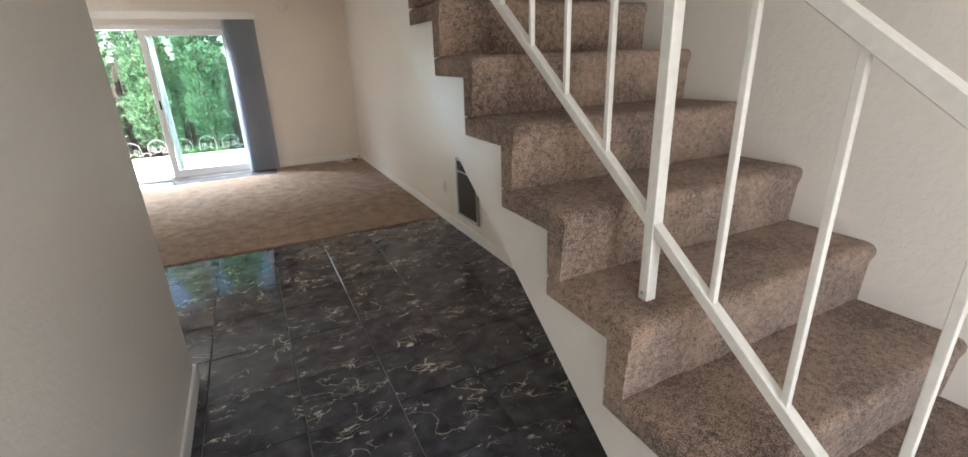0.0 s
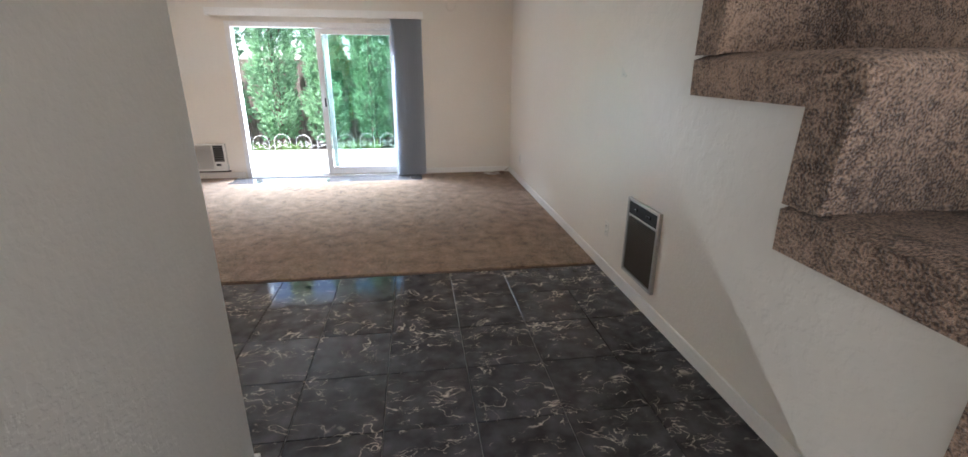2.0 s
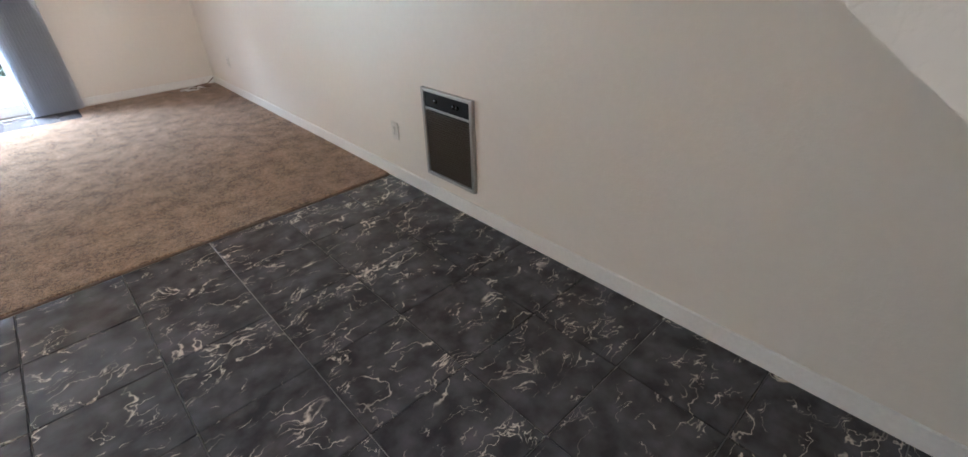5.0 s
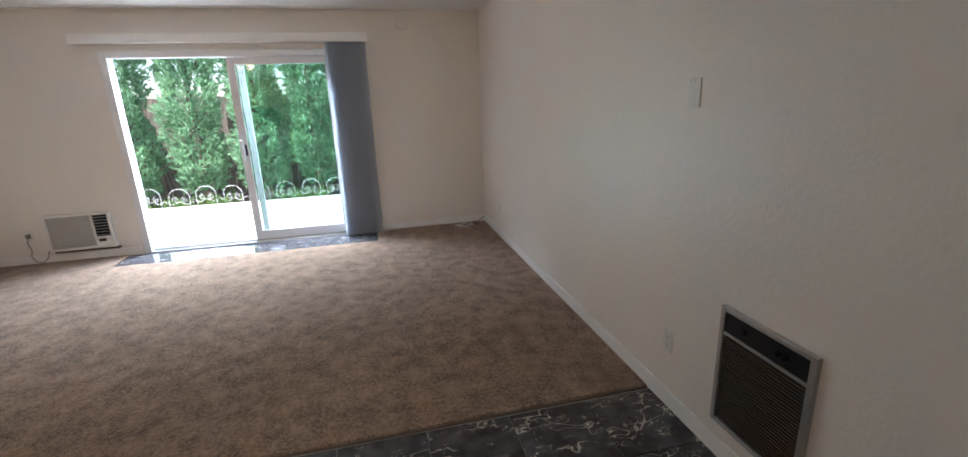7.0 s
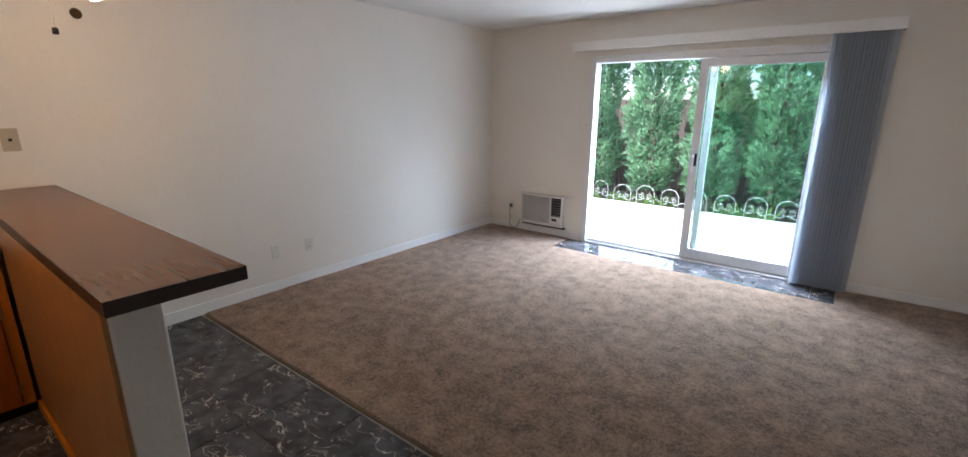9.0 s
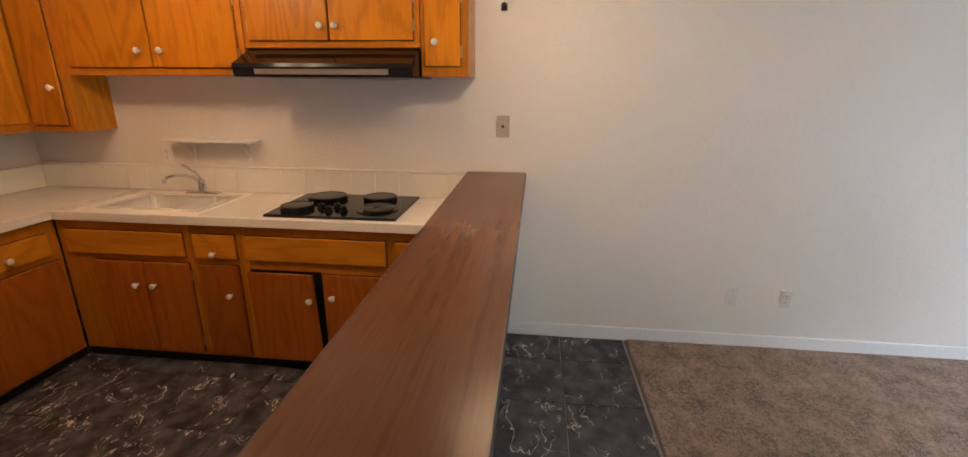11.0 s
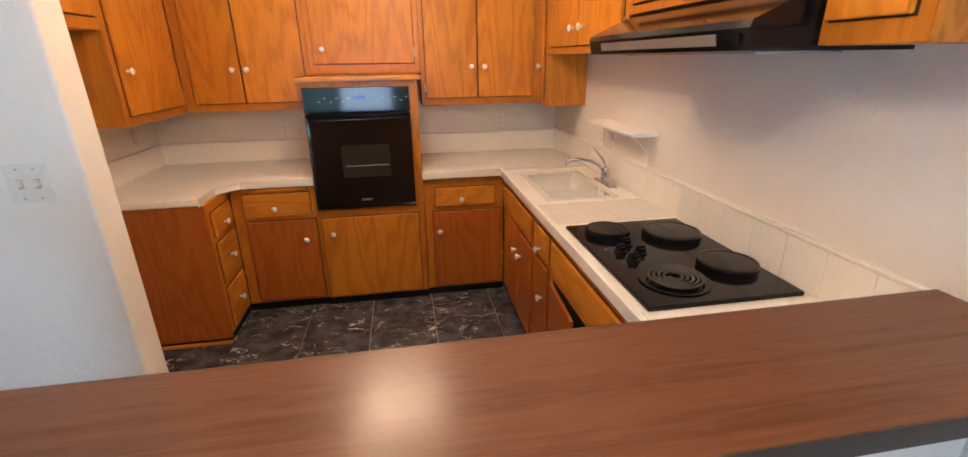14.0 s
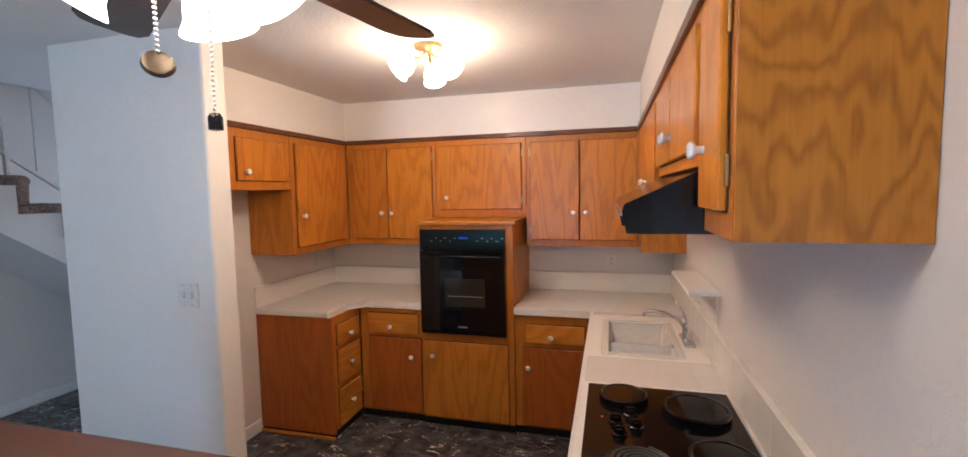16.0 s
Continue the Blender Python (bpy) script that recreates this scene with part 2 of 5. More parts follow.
def carpet(name, dark, light, scale=150.0, patch=2.2, mid=60.0, weight=0.4):
    """Cut pile: speckled yarn, trodden patches, deep fine relief."""
    m = bpy.data.materials.new(name)
    m.use_nodes = True
    n, l = m.node_tree.nodes, m.node_tree.links
    p = n["Principled BSDF"]
    p.inputs["Roughness"].default_value, p.inputs["Specular IOR Level"].default_value = 0.95, 0.12
    p.inputs["Sheen Weight"].default_value, p.inputs["Sheen Roughness"].default_value = 0.25, 0.5
    co = n.new("ShaderNodeTexCoord")
    f1, f2, f3 = (n.new("ShaderNodeTexNoise") for _ in range(3))
    for t, s, d in ((f1, scale, 2), (f2, patch, 6), (f3, mid, 3)):
        t.inputs["Scale"].default_value, t.inputs["Detail"].default_value = s, d
        l.new(co.outputs["Object"], t.inputs["Vector"])
    sm, ad = n.new("ShaderNodeMath"), n.new("ShaderNodeMath")
    sm.operation, ad.operation = "MULTIPLY_ADD", "MULTIPLY_ADD"
    sm.inputs[1].default_value = weight
    l.new(f2.outputs[0], sm.inputs[0])
    l.new(f1.outputs[0], sm.inputs[2])
    ad.inputs[1].default_value = 0.5
    l.new(f3.outputs[0], ad.inputs[0])
    l.new(sm.outputs[0], ad.inputs[2])
    ramp = n.new("ShaderNodeValToRGB")
    ramp.color_ramp.elements[0].color, ramp.color_ramp.elements[1].color = (*dark, 1), (*light, 1)
    mr = n.new("ShaderNodeMapRange")
    mr.inputs[1].default_value, mr.inputs[2].default_value = 0.75 + weight / 2 - 0.22, 0.75 + weight / 2 + 0.22
    l.new(ad.outputs[0], mr.inputs[0])
    ramp.color_ramp.elements[0].position, ramp.color_ramp.elements[1].position = 0.1, 0.9
    l.new(mr.outputs[0], ramp.inputs[0])
    l.new(ramp.outputs[0], p.inputs["Base Color"])
    b = n.new("ShaderNodeBump")
    b.inputs["Strength"].default_value, b.inputs["Distance"].default_value = 0.9, 0.012
    l.new(ad.outputs[0], b.inputs["Height"])
    l.new(b.outputs[0], p.inputs["Normal"])
    return m


def glow(name, color, strength, base=(0.9, 0.88, 0.82)):
    m = bpy.data.materials.new(name)
    m.use_nodes = True
    p = m.node_tree.nodes["Principled BSDF"]
    p.inputs["Base Color"].default_value = (*base, 1)
    p.inputs["Roughness"].default_value = 0.35
    p.inputs["Emission Color"].default_value, p.inputs["Emission Strength"].default_value = (*color, 1), strength
    return m


def clear_glass(name, tint, rough=0.0):
    """Thin pane: see-through with a mirror gloss that grows at a slant."""
    m = bpy.data.materials.new(name)
    m.use_nodes = True
    n, l = m.node_tree.nodes, m.node_tree.links
    tr, gl, mx, fr = n.new("ShaderNodeBsdfTransparent"), n.new("ShaderNodeBsdfGlossy"), n.new("ShaderNodeMixShader"), n.new("ShaderNodeFresnel")
    tr.inputs[0].default_value = (*tint, 1)
    gl.inputs["Roughness"].default_value = rough
    fr.inputs[0].default_value = 1.5
    l.new(fr.outputs[0], mx.inputs[0])
    l.new(tr.outputs[0], mx.inputs[1])
    l.new(gl.outputs[0], mx.inputs[2])
    l.new(mx.outputs[0], n["Material Output"].inputs[0])
    return m


PAINT = wall_paint("cream_wall_paint", (0.79, 0.745, 0.675))
CEIL = wall_paint("ceiling_paint", (0.76, 0.74, 0.70), 0.7)
TRIM = material("white_trim_paint", (0.85, 0.84, 0.81), 0.35, vary=0.06, fine_vary=0.03)
RAILP = material("white_rail_enamel", (0.80, 0.78, 0.72), 0.28, vary=0.05, bump=0.05, bump_scale=30)
TILE = marble("black_marble_tile", (0.066, 0.065, 0.071), (0.74, 0.67, 0.58), 0.07)
GROUT = material("grey_grout", (0.32, 0.31, 0.30), 0.8)
CARPET = carpet("brown_carpet", (0.095, 0.060, 0.038), (0.52, 0.347, 0.230), 210, 9.0, 45.0, 0.5)
STEPC = carpet("stair_carpet", (0.088, 0.055, 0.039), (0.52, 0.355, 0.253), 300, 5.0, 60.0, 0.55)
OAK = wood("honey_oak_upright", (0.34, 0.110, 0.003), (0.60, 0.224, 0.005), 2, contrast=0.36, bands=15.0, climb=5.0)
OAKF = wood("honey_oak_frame", (0.32, 0.100, 0.004), (0.53, 0.190, 0.008), 2, contrast=0.2)
OAKX = wood("honey_oak_along_x", (0.35, 0.118, 0.004), (0.59, 0.232, 0.008), 0, contrast=0.35, bands=15.0, climb=5.0)
OAKY = wood("honey_oak_along_y", (0.35, 0.118, 0.004), (0.59, 0.232, 0.008), 1, contrast=0.35, bands=15.0, climb=5.0)
OAKB = wood("dark_oak_base_door", (0.22, 0.050, 0.004), (0.42, 0.118, 0.008), 2, contrast=0.25)
OAKP = wood("pine_plywood_panel", (0.27, 0.088, 0.005), (0.54, 0.198, 0.009), 2, ring=14.0, contrast=0.42, bands=9.0, aspect=0.35, climb=22.0)
WALNUT = wood("walnut_laminate", (0.060, 0.022, 0.011), (0.155, 0.066, 0.031), 0, rough=0.25, ring=13.0, coat=0.0, spec=0.3, contrast=0.2, bands=7.0, aspect=0.03)
EDGE = material("dark_edge_band", (0.035, 0.024, 0.018), 0.4)
COUNTER = material("white_laminate", (0.84, 0.80, 0.73), 0.28, vary=0.05, scale=6, fine_vary=0.03)
CERAMIC = material("white_ceramic", (0.84, 0.81, 0.75), 0.15, vary=0.03)
BLACK = material("black_gloss_enamel", (0.006, 0.006, 0.007), 0.1, spec=0.3, vary=0.2, rough_vary=0.05, scale=8)
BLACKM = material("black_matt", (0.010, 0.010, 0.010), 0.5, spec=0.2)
DARKGLASS = material("black_oven_glass", (0.004, 0.004, 0.005), 0.05, vary=0.1)
CHROME = material("chrome", (0.72, 0.72, 0.74), 0.12, 1.0, vary=0.04)
BRASS = material("aged_brass", (0.45, 0.32, 0.14), 0.35, 1.0)
STEEL = material("brushed_steel_frame", (0.50, 0.49, 0.47), 0.35, 0.8, vary=0.1)
BEIGE = material("beige_plastic", (0.52, 0.44, 0.32), 0.4)
PLASTIC = material("white_plastic", (0.74, 0.72, 0.66), 0.35, vary=0.05)
SLOT = plain("dark_slot", (0.02, 0.02, 0.02), 0.6)


# ---------------------------------------------------------------- building helpers
ORIGIN = {}


def thing(name, at, label, category, group="", kind=""):
    ob = new(name)
    ob.location = at
    ORIGIN[ob.name] = Vector(at)
    return tagged(ob, label, category, group, kind)


def finish(bm, name, mat, origin=(0, 0, 0), smooth=None):
    bmesh.ops.translate(bm, verts=bm.verts, vec=-Vector(origin))
    bmesh.ops.recalc_face_normals(bm, faces=bm.faces)
    me = bpy.data.meshes.new(name)
    bm.to_mesh(me)
    bm.free()
    me.materials.append(mat)
    if smooth:
        for p in me.polygons:
            p.use_smooth = True
        me.set_sharp_from_angle(angle=radians(smooth))
    return me


def part(name, bm, mat, parent, label="", smooth=None):
    o = ORIGIN[parent.name]
    ob = new(name, finish(bm, name, mat, o, smooth))
    ob.parent = parent
    ORIGIN[ob.name] = o
    return tagged(ob, label)


def solid(name, bm, mat, label, category, kind="", group="", smooth=None):
    """A thing or piece of the setting that is one mesh, with its origin at its base."""
    xs = np.array([v.co for v in bm.verts])
    o = Vector((xs[:, 0].mean(), xs[:, 1].mean(), xs[:, 2].min()))
    ob = new(name, finish(bm, name, mat, o, smooth))
    ob.location = o
    ORIGIN[ob.name] = o
    return tagged(ob, label, category, group, kind)


def box(bm, x0, x1, y0, y1, z0, z1, bevel=0.0, seg=2):
    m = Matrix.Translation(((x0 + x1) / 2, (y0 + y1) / 2, (z0 + z1) / 2)) @ Matrix.Diagonal((abs(x1 - x0), abs(y1 - y0), abs(z1 - z0), 1))
    made = bmesh.ops.create_cube(bm, size=1, matrix=m)["verts"]
    if bevel:
        edges = list({e for v in made for e in v.link_edges})
        bmesh.ops.bevel(bm, geom=edges, offset=bevel, segments=seg, affect="EDGES", profile=0.5)
    return bm


def boxes(*rows, bevel=0.0):
    bm = bmesh.new()
    for r in rows:
        box(bm, *r, bevel=bevel)
    return bm


def prism(bm, pts, axis, a, b):
    """A polygon (two coordinates a point) pushed along an axis from a to b."""
    def put(p, v):
        c = list(p)
        c.insert(axis, v)
        return bm.verts.new(c)
    lo, hi = [put(p, a) for p in pts], [put(p, b) for p in pts]
    bm.faces.new(lo)
    bm.faces.new(hi[::-1])
    for i in range(len(pts)):
        j = (i + 1) % len(pts)
        bm.faces.new((lo[i], lo[j], hi[j], hi[i]))
    return bm


def lathe(bm, profile, m, seg=20):
    """A profile of (radius, height) turned round z, laid by the matrix m."""
    rings = []
    for r, h in profile:
        if r < 1e-6:
            rings.append([bm.verts.new(m @ Vector((0, 0, h)))])
        else:
            rings.append([bm.verts.new(m @ Vector((r * math.cos(2 * math.pi * i / seg), r * math.sin(2 * math.pi * i / seg), h))) for i in range(seg)])
    for a, b in zip(rings, rings[1:]):
        for i in range(seg):
            j = (i + 1) % seg
            f = [a[i % len(a)], a[j % len(a)], b[j % len(b)], b[i % len(b)]]
            f = list(dict.fromkeys(f))
            if len(f) > 2:
                bm.faces.new(f)
    return bm


def tube(bm, pts, r, seg=8, closed=False):
    """A round bar along points."""
    pts = [Vector(p) for p in pts]
    rings = []
    up = Vector((0, 0, 1))
    for i, p in enumerate(pts):
        d = ((pts[(i + 1) % len(pts)] if closed or i + 1 < len(pts) else p) - (pts[i - 1] if closed or i else p)).normalized()
        s = d.cross(up if abs(d.dot(up)) < 0.95 else Vector((1, 0, 0))).normalized()
        t = s.cross(d)
        rings.append([bm.verts.new(p + r * (math.cos(2 * math.pi * k / seg) * s + math.sin(2 * math.pi * k / seg) * t)) for k in range(seg)])
    pairs = list(zip(rings, rings[1:])) + ([(rings[-1], rings[0])] if closed else [])
    for a, b in pairs:
        for k in range(seg):
            j = (k + 1) % seg
            bm.faces.new((a[k], a[j], b[j], b[k]))
    if not closed:
        bm.faces.new(rings[0])
        bm.faces.new(rings[-1][::-1])
    return bm


def axis_m(at, way):
    """A matrix whose z points along way, at a place."""
    return Matrix.Translation(at) @ Vector(way).to_track_quat("Z", "Y").to_matrix().to_4x4()


def structure(name, bm, mat, label, category):
    return solid(name, bm, mat, label, category, "structure")


# ---------------------------------------------------------------- the plan
WEST, NORTH, KSOUTH, CEILZ = -5.285, 3.625, -3.91, 2.44
EX = -0.17           # face of the east wall
HALLX, PARTY, PARTX = -2.22, -1.81, -3.12       # hall face, partition face, partition end
NOOKX, BACKY = -2.36, -5.75
UPZ = 4.9
DOOR_L, DOOR_R, DOOR_H = -3.925, -1.74, 2.03
T = 0.13

# walls
structure("wall_east", boxes((EX, EX + T, BACKY - T, NORTH + T, -0.12, UPZ)), PAINT, "cream textured plaster wall along the stairs and living room", "wall")
bm = bmesh.new()
AC = (-4.772, -4.192, 0.135, 0.49)
for r in ((WEST, AC[0], 0, CEILZ), (AC[0], AC[1], 0, AC[2]), (AC[0], AC[1], AC[3], CEILZ), (AC[1], DOOR_L, 0, CEILZ), (DOOR_L, DOOR_R, DOOR_H, CEILZ), (DOOR_R, EX, 0, CEILZ)):
    box(bm, r[0], r[1], NORTH, NORTH + T, r[2] - (0.12 if r[2] == 0 else 0), r[3])
structure("wall_north", bm, PAINT, "cream textured wall with a sliding patio door opening", "wall")
structure("wall_west", boxes((WEST - T, WEST, KSOUTH - T, NORTH + T, -0.12, CEILZ)), PAINT, "cream textured wall behind kitchen counter and living room", "wall")
structure("wall_south", boxes((WEST, NOOKX, KSOUTH - T, KSOUTH, -0.12, CEILZ)), PAINT, "cream kitchen wall behind oven and cabinets", "wall")
bm = prism(bmesh.new(), [(HALLX, BACKY), (HALLX, PARTY), (PARTX, PARTY), (PARTX, PARTY - T), (NOOKX, PARTY - T), (NOOKX, BACKY)], 2, -0.12, CEILZ)
bmesh.ops.bevel(bm, geom=[e_ for e_ in bm.edges if abs(e_.verts[0].co.z - e_.verts[1].co.z) > 1], offset=0.012, segments=3, affect="EDGES", profile=0.5)
structure("wall_partition", bm, PAINT, "cream textured partition between hall and kitchen with bullnose corners", "wall")
# doorway is assumed and out of view, opened to light the stairs from behind
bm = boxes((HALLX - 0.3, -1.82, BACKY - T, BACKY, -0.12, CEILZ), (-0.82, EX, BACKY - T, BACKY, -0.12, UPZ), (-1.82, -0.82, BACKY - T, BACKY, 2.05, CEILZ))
structure("wall_entry", bm, PAINT, "cream wall round an added, unseen entry opening", "wall")

# ceiling with the stairwell cut out, and the storey above the stairs
SWX, SWY0, SWY1 = -1.17, -3.6, -0.35
bm = boxes((WEST - T, SWX, BACKY - T, NORTH + T, CEILZ, CEILZ + 0.24), (SWX, EX, BACKY - T, SWY0, CEILZ, CEILZ + 0.24), (SWX, EX, SWY1, NORTH + T, CEILZ, CEILZ + 0.24))
structure("ceiling", bm, CEIL, "off-white textured ceiling with an open stairwell", "ceiling")
bm = boxes((SWX - T, SWX, SWY0 - T, SWY1 + 1.2, CEILZ + 0.24, UPZ), (SWX, EX, SWY0 - T, SWY0, CEILZ + 0.24, UPZ), (SWX, EX, SWY1 + 1.2, SWY1 + 1.2 + T, CEILZ + 0.24, UPZ))
structure("wall_stairwell", bm, PAINT, "cream upper stairwell walls", "wall")
structure("ceiling_stairwell", boxes((SWX - T, EX + T, SWY0 - T, SWY1 + 1.4, UPZ, UPZ + 0.1)), CEIL, "off-white ceiling over the stairwell", "ceiling")

# soffit over the kitchen cabinets
UF, RF, LF = -3.585, -5.01, -2.72        # faces of the wall cabinets: back, sink side, fridge side
CABTOP = 2.135
for row in ((WEST, NOOKX, KSOUTH, UF - 0.006, CABTOP, CEILZ), (WEST, RF - 0.006, UF - 0.006, -0.995, CABTOP, CEILZ), (LF + 0.006, NOOKX, UF - 0.006, PARTY - T, CABTOP, CEILZ)):
    structure("soffit", boxes(row), PAINT, "cream plaster soffit above the wall cabinets", "soffit")

# floor bed, patio and the land beyond
structure("floor", boxes((WEST - T, EX + T, BACKY - T, NORTH + T, -0.13, -0.0085)), GROUT, "dark grout bed under black marble-look tiles", "floor")


def pile(bm, x0, x1, y0, y1, z, step, lift):
    """A carpet's face as a fine grid with slight unevenness, its rim turned down."""
    nx, ny = max(2, int((x1 - x0) / step)), max(2, int((y1 - y0) / step))
    rows = []
    for j in range(ny + 1):
        row = []
        for i in range(nx + 1):
            x, y = x0 + (x1 - x0) * i / nx, y0 + (y1 - y0) * j / ny
            h = lift * (noise.noise((x * 1.7, y * 1.7, 0)) + 0.5 * noise.noise((x * 9, y * 9, 3)))
            row.append(bm.verts.new((x, y, z + h)))
        rows.append(row)
    for j in range(ny):
        for i in range(nx):
            bm.faces.new((rows[j][i], rows[j][i + 1], rows[j + 1][i + 1], rows[j + 1][i]))
    rim = [rows[0][i] for i in range(nx + 1)] + [rows[j][nx] for j in range(1, ny + 1)] + [rows[ny][i] for i in range(nx - 1, -1, -1)] + [rows[j][0] for j in range(ny - 1, 0, -1)]
    low = [bm.verts.new((v.co.x, v.co.y, -0.0085)) for v in rim]
    for i in range(len(rim)):
        j = (i + 1) % len(rim)
        bm.faces.new((rim[i], low[i], low[j], rim[j]))


STRIP_Y, STRIP_L, STRIP_R = 3.20, -4.1, -1.5
bm = bmesh.new()
pile(bm, WEST, EX, 0.0, STRIP_Y, 0.012, 0.05, 0.004)
pile(bm, WEST, STRIP_L, STRIP_Y, NORTH, 0.012, 0.05, 0.004)
pile(bm, STRIP_R, EX, STRIP_Y, NORTH, 0.012, 0.05, 0.004)
structure("carpet", bm, CARPET, "worn brown cut-pile carpet on the living room floor", "carpet")
structure("carpet_edge_strip", boxes((WEST, EX - 0.012, -0.011, -0.001, -0.0085, 0.003), bevel=0.002), plain("dark_metal_strip", (0.16, 0.11, 0.08), 0.6), "dark metal strip between carpet and tiles", "trim")

# baseboards
bm = bmesh.new()
BH, BT = 0.092, 0.013


def base_x(y, x0, x1, s):
    box(bm, x0, x1, min(y, y + s * BT), max(y, y + s * BT), 0.0, BH, bevel=0.004, seg=1)


def base_y(x, y0, y1, s):
    box(bm, min(x, x + s * BT), max(x, x + s * BT), y0, y1, 0.0, BH, bevel=0.004, seg=1)


base_y(EX, BACKY, NORTH, -1)
base_x(NORTH, WEST + BT, DOOR_L - 0.05, -1)
base_x(NORTH, DOOR_R + 0.05, EX - BT, -1)
base_y(WEST, -0.87, NORTH - 0.001, 1)
base_y(HALLX, BACKY, PARTY + 0.001, 1)
prism(bm, [(HALLX + BT, PARTY), (HALLX + BT, PARTY + BT), (PARTX, PARTY + BT), (PARTX, PARTY)], 2, 0.0, BH)
base_y(NOOKX, -2.88, PARTY - T, -1)
structure("baseboard", bm, TRIM, "white painted wooden baseboard", "baseboard")

# ---------------------------------------------------------------- staircase
RISE, RUN, SX = 0.187, 0.2475, EX - 0.925
def tread_back(k):
    return -2.845 - RUN * (7 - k)


stairs = thing("staircase", ((SX + EX) / 2, tread_back(1) - RUN, 0), "carpeted straight staircase with a white plaster side, open beneath", "staircase")
TH = 0.06
for k in range(1, 15):
    yb, yf, z = tread_back(k), tread_back(k) - RUN, RISE * k
    # carpet laid over tread, nosing and riser, wrapped over the open side
    pts = [(yb + TH, z), (yf + 0.012, z), (yf - 0.006, z - 0.004), (yf - 0.016, z - 0.016), (yf - 0.017, z - 0.034), (yf - 0.008, z - 0.06),
           (yf, z - RISE + 0.002), (yf + TH, z - RISE + 0.002), (yf + TH, z - TH), (yb + TH, z - TH)]
    bm = bmesh.new()
    nx = 60
    cols = []
    for i in range(nx + 1):
        x = (SX - 0.012) + (EX - (SX - 0.012)) * i / nx
        d = 0.012 * max(0, 1 - i / 1.5)
        col = []
        for py, pz in pts:
            j = 0.005 * noise.noise((x * 8, py * 8, pz * 8)) + 0.004 * noise.noise((x * 30, py * 30, pz * 30))
            top = 1 if pz > z - 0.05 else 0.4
            col.append(bm.verts.new((x, py + j * 0.6 + d * 0.3, pz + j * top - d * top)))
        cols.append(col)
    for a_, b_ in zip(cols, cols[1:]):
        for i in range(len(pts)):
            j = (i + 1) % len(pts)
            bm.faces.new((a_[i], b_[i], b_[j], a_[j]))
    bm.faces.new(cols[0])
    bm.faces.new(cols[-1][::-1])
    part("carpeted_step", bm, STEPC, stairs, "brown speckled carpet over tread and riser" if k == 1 else "", smooth=50)
# plaster side and soffit under the flight
pts = [(tread_back(14), RISE * 14 - TH)]
for k in range(14, 0, -1):
    yf = tread_back(k) - RUN
    pts += [(yf + TH, RISE * k - TH), (yf + TH, RISE * (k - 1) - (TH if k > 1 else 0))]


def soffit_z(y):
    return 1.10 + 0.72 * (y + 2.75)


y_floor = -2.75 - 1.10 / 0.72
pts += [(y_floor, 0.0), (tread_back(14), soffit_z(tread_back(14)))]
part("stringer", prism(bmesh.new(), pts, 0, SX, EX - 0.001), PAINT, stairs, "white textured plaster side and soffit")

# railing
RX = EX - 0.812
rail = thing("stair_railing", (RX, -3.51, RISE * 5), "white enamelled steel stair railing with slim square balusters", "railing")


def rail_z(y):
    return 1.252 + 0.74 * (y + 3.337)


def bar(bm, p, q, w, h):
    """A square bar from p to q in the plane of the railing."""
    p, q = Vector(p), Vector(q)
    d = (q - p).normalized()
    n = Vector((1, 0, 0)).cross(d)
    vs = []
    for c in (p, q):
        vs.append([bm.verts.new(c + s * w / 2 * Vector((1, 0, 0)) + t * h / 2 * n) for s, t in ((-1, -1), (1, -1), (1, 1), (-1, 1))])
    for i in range(4):
        bm.faces.new((vs[0][i], vs[0][(i + 1) % 4], vs[1][(i + 1) % 4], vs[1][i]))
    bm.faces.new(vs[0])
    bm.faces.new(vs[1][::-1])
    bmesh.ops.bevel(bm, geom=bm.edges[:], offset=0.002, segments=1, affect="EDGES")
    return bm


Y0, Y1 = -4.5, -0.8
part("bottom_rail", bar(bmesh.new(), (RX, Y0, rail_z(Y0)), (RX, Y1, rail_z(Y1)), 0.025, 0.025), RAILP, rail)
part("handrail", bar(bmesh.new(), (RX, Y0, rail_z(Y0) + 0.628), (RX, Y1, rail_z(Y1) + 0.628), 0.032, 0.028), RAILP, rail)
for i in range(-6, 15):
    y = -3.512 + 0.171 * i
    if i % 7 == 0:
        k = math.floor((y - (tread_back(1) - RUN)) / RUN) + 1
        b = part("newel_post", box(bmesh.new(), RX - 0.0145, RX + 0.0145, y - 0.0135, y + 0.0135, RISE * k - 0.004, rail_z(y) + 0.62, 0.002), RAILP, rail)
        part("foot_screw", lathe(bmesh.new(), [(0.0, 0.0), (0.004, 0.001), (0.005, 0.004), (0.0, 0.005)], axis_m((RX - 0.0145, y, RISE * k + 0.02), (-1, 0, 0)), 8), STEEL, b)
    else:
        part("baluster", box(bmesh.new(), RX - 0.0068, RX + 0.0068, y - 0.0068, y + 0.0068, rail_z(y) - 0.004, rail_z(y) + 0.63, 0.0015), RAILP, rail)

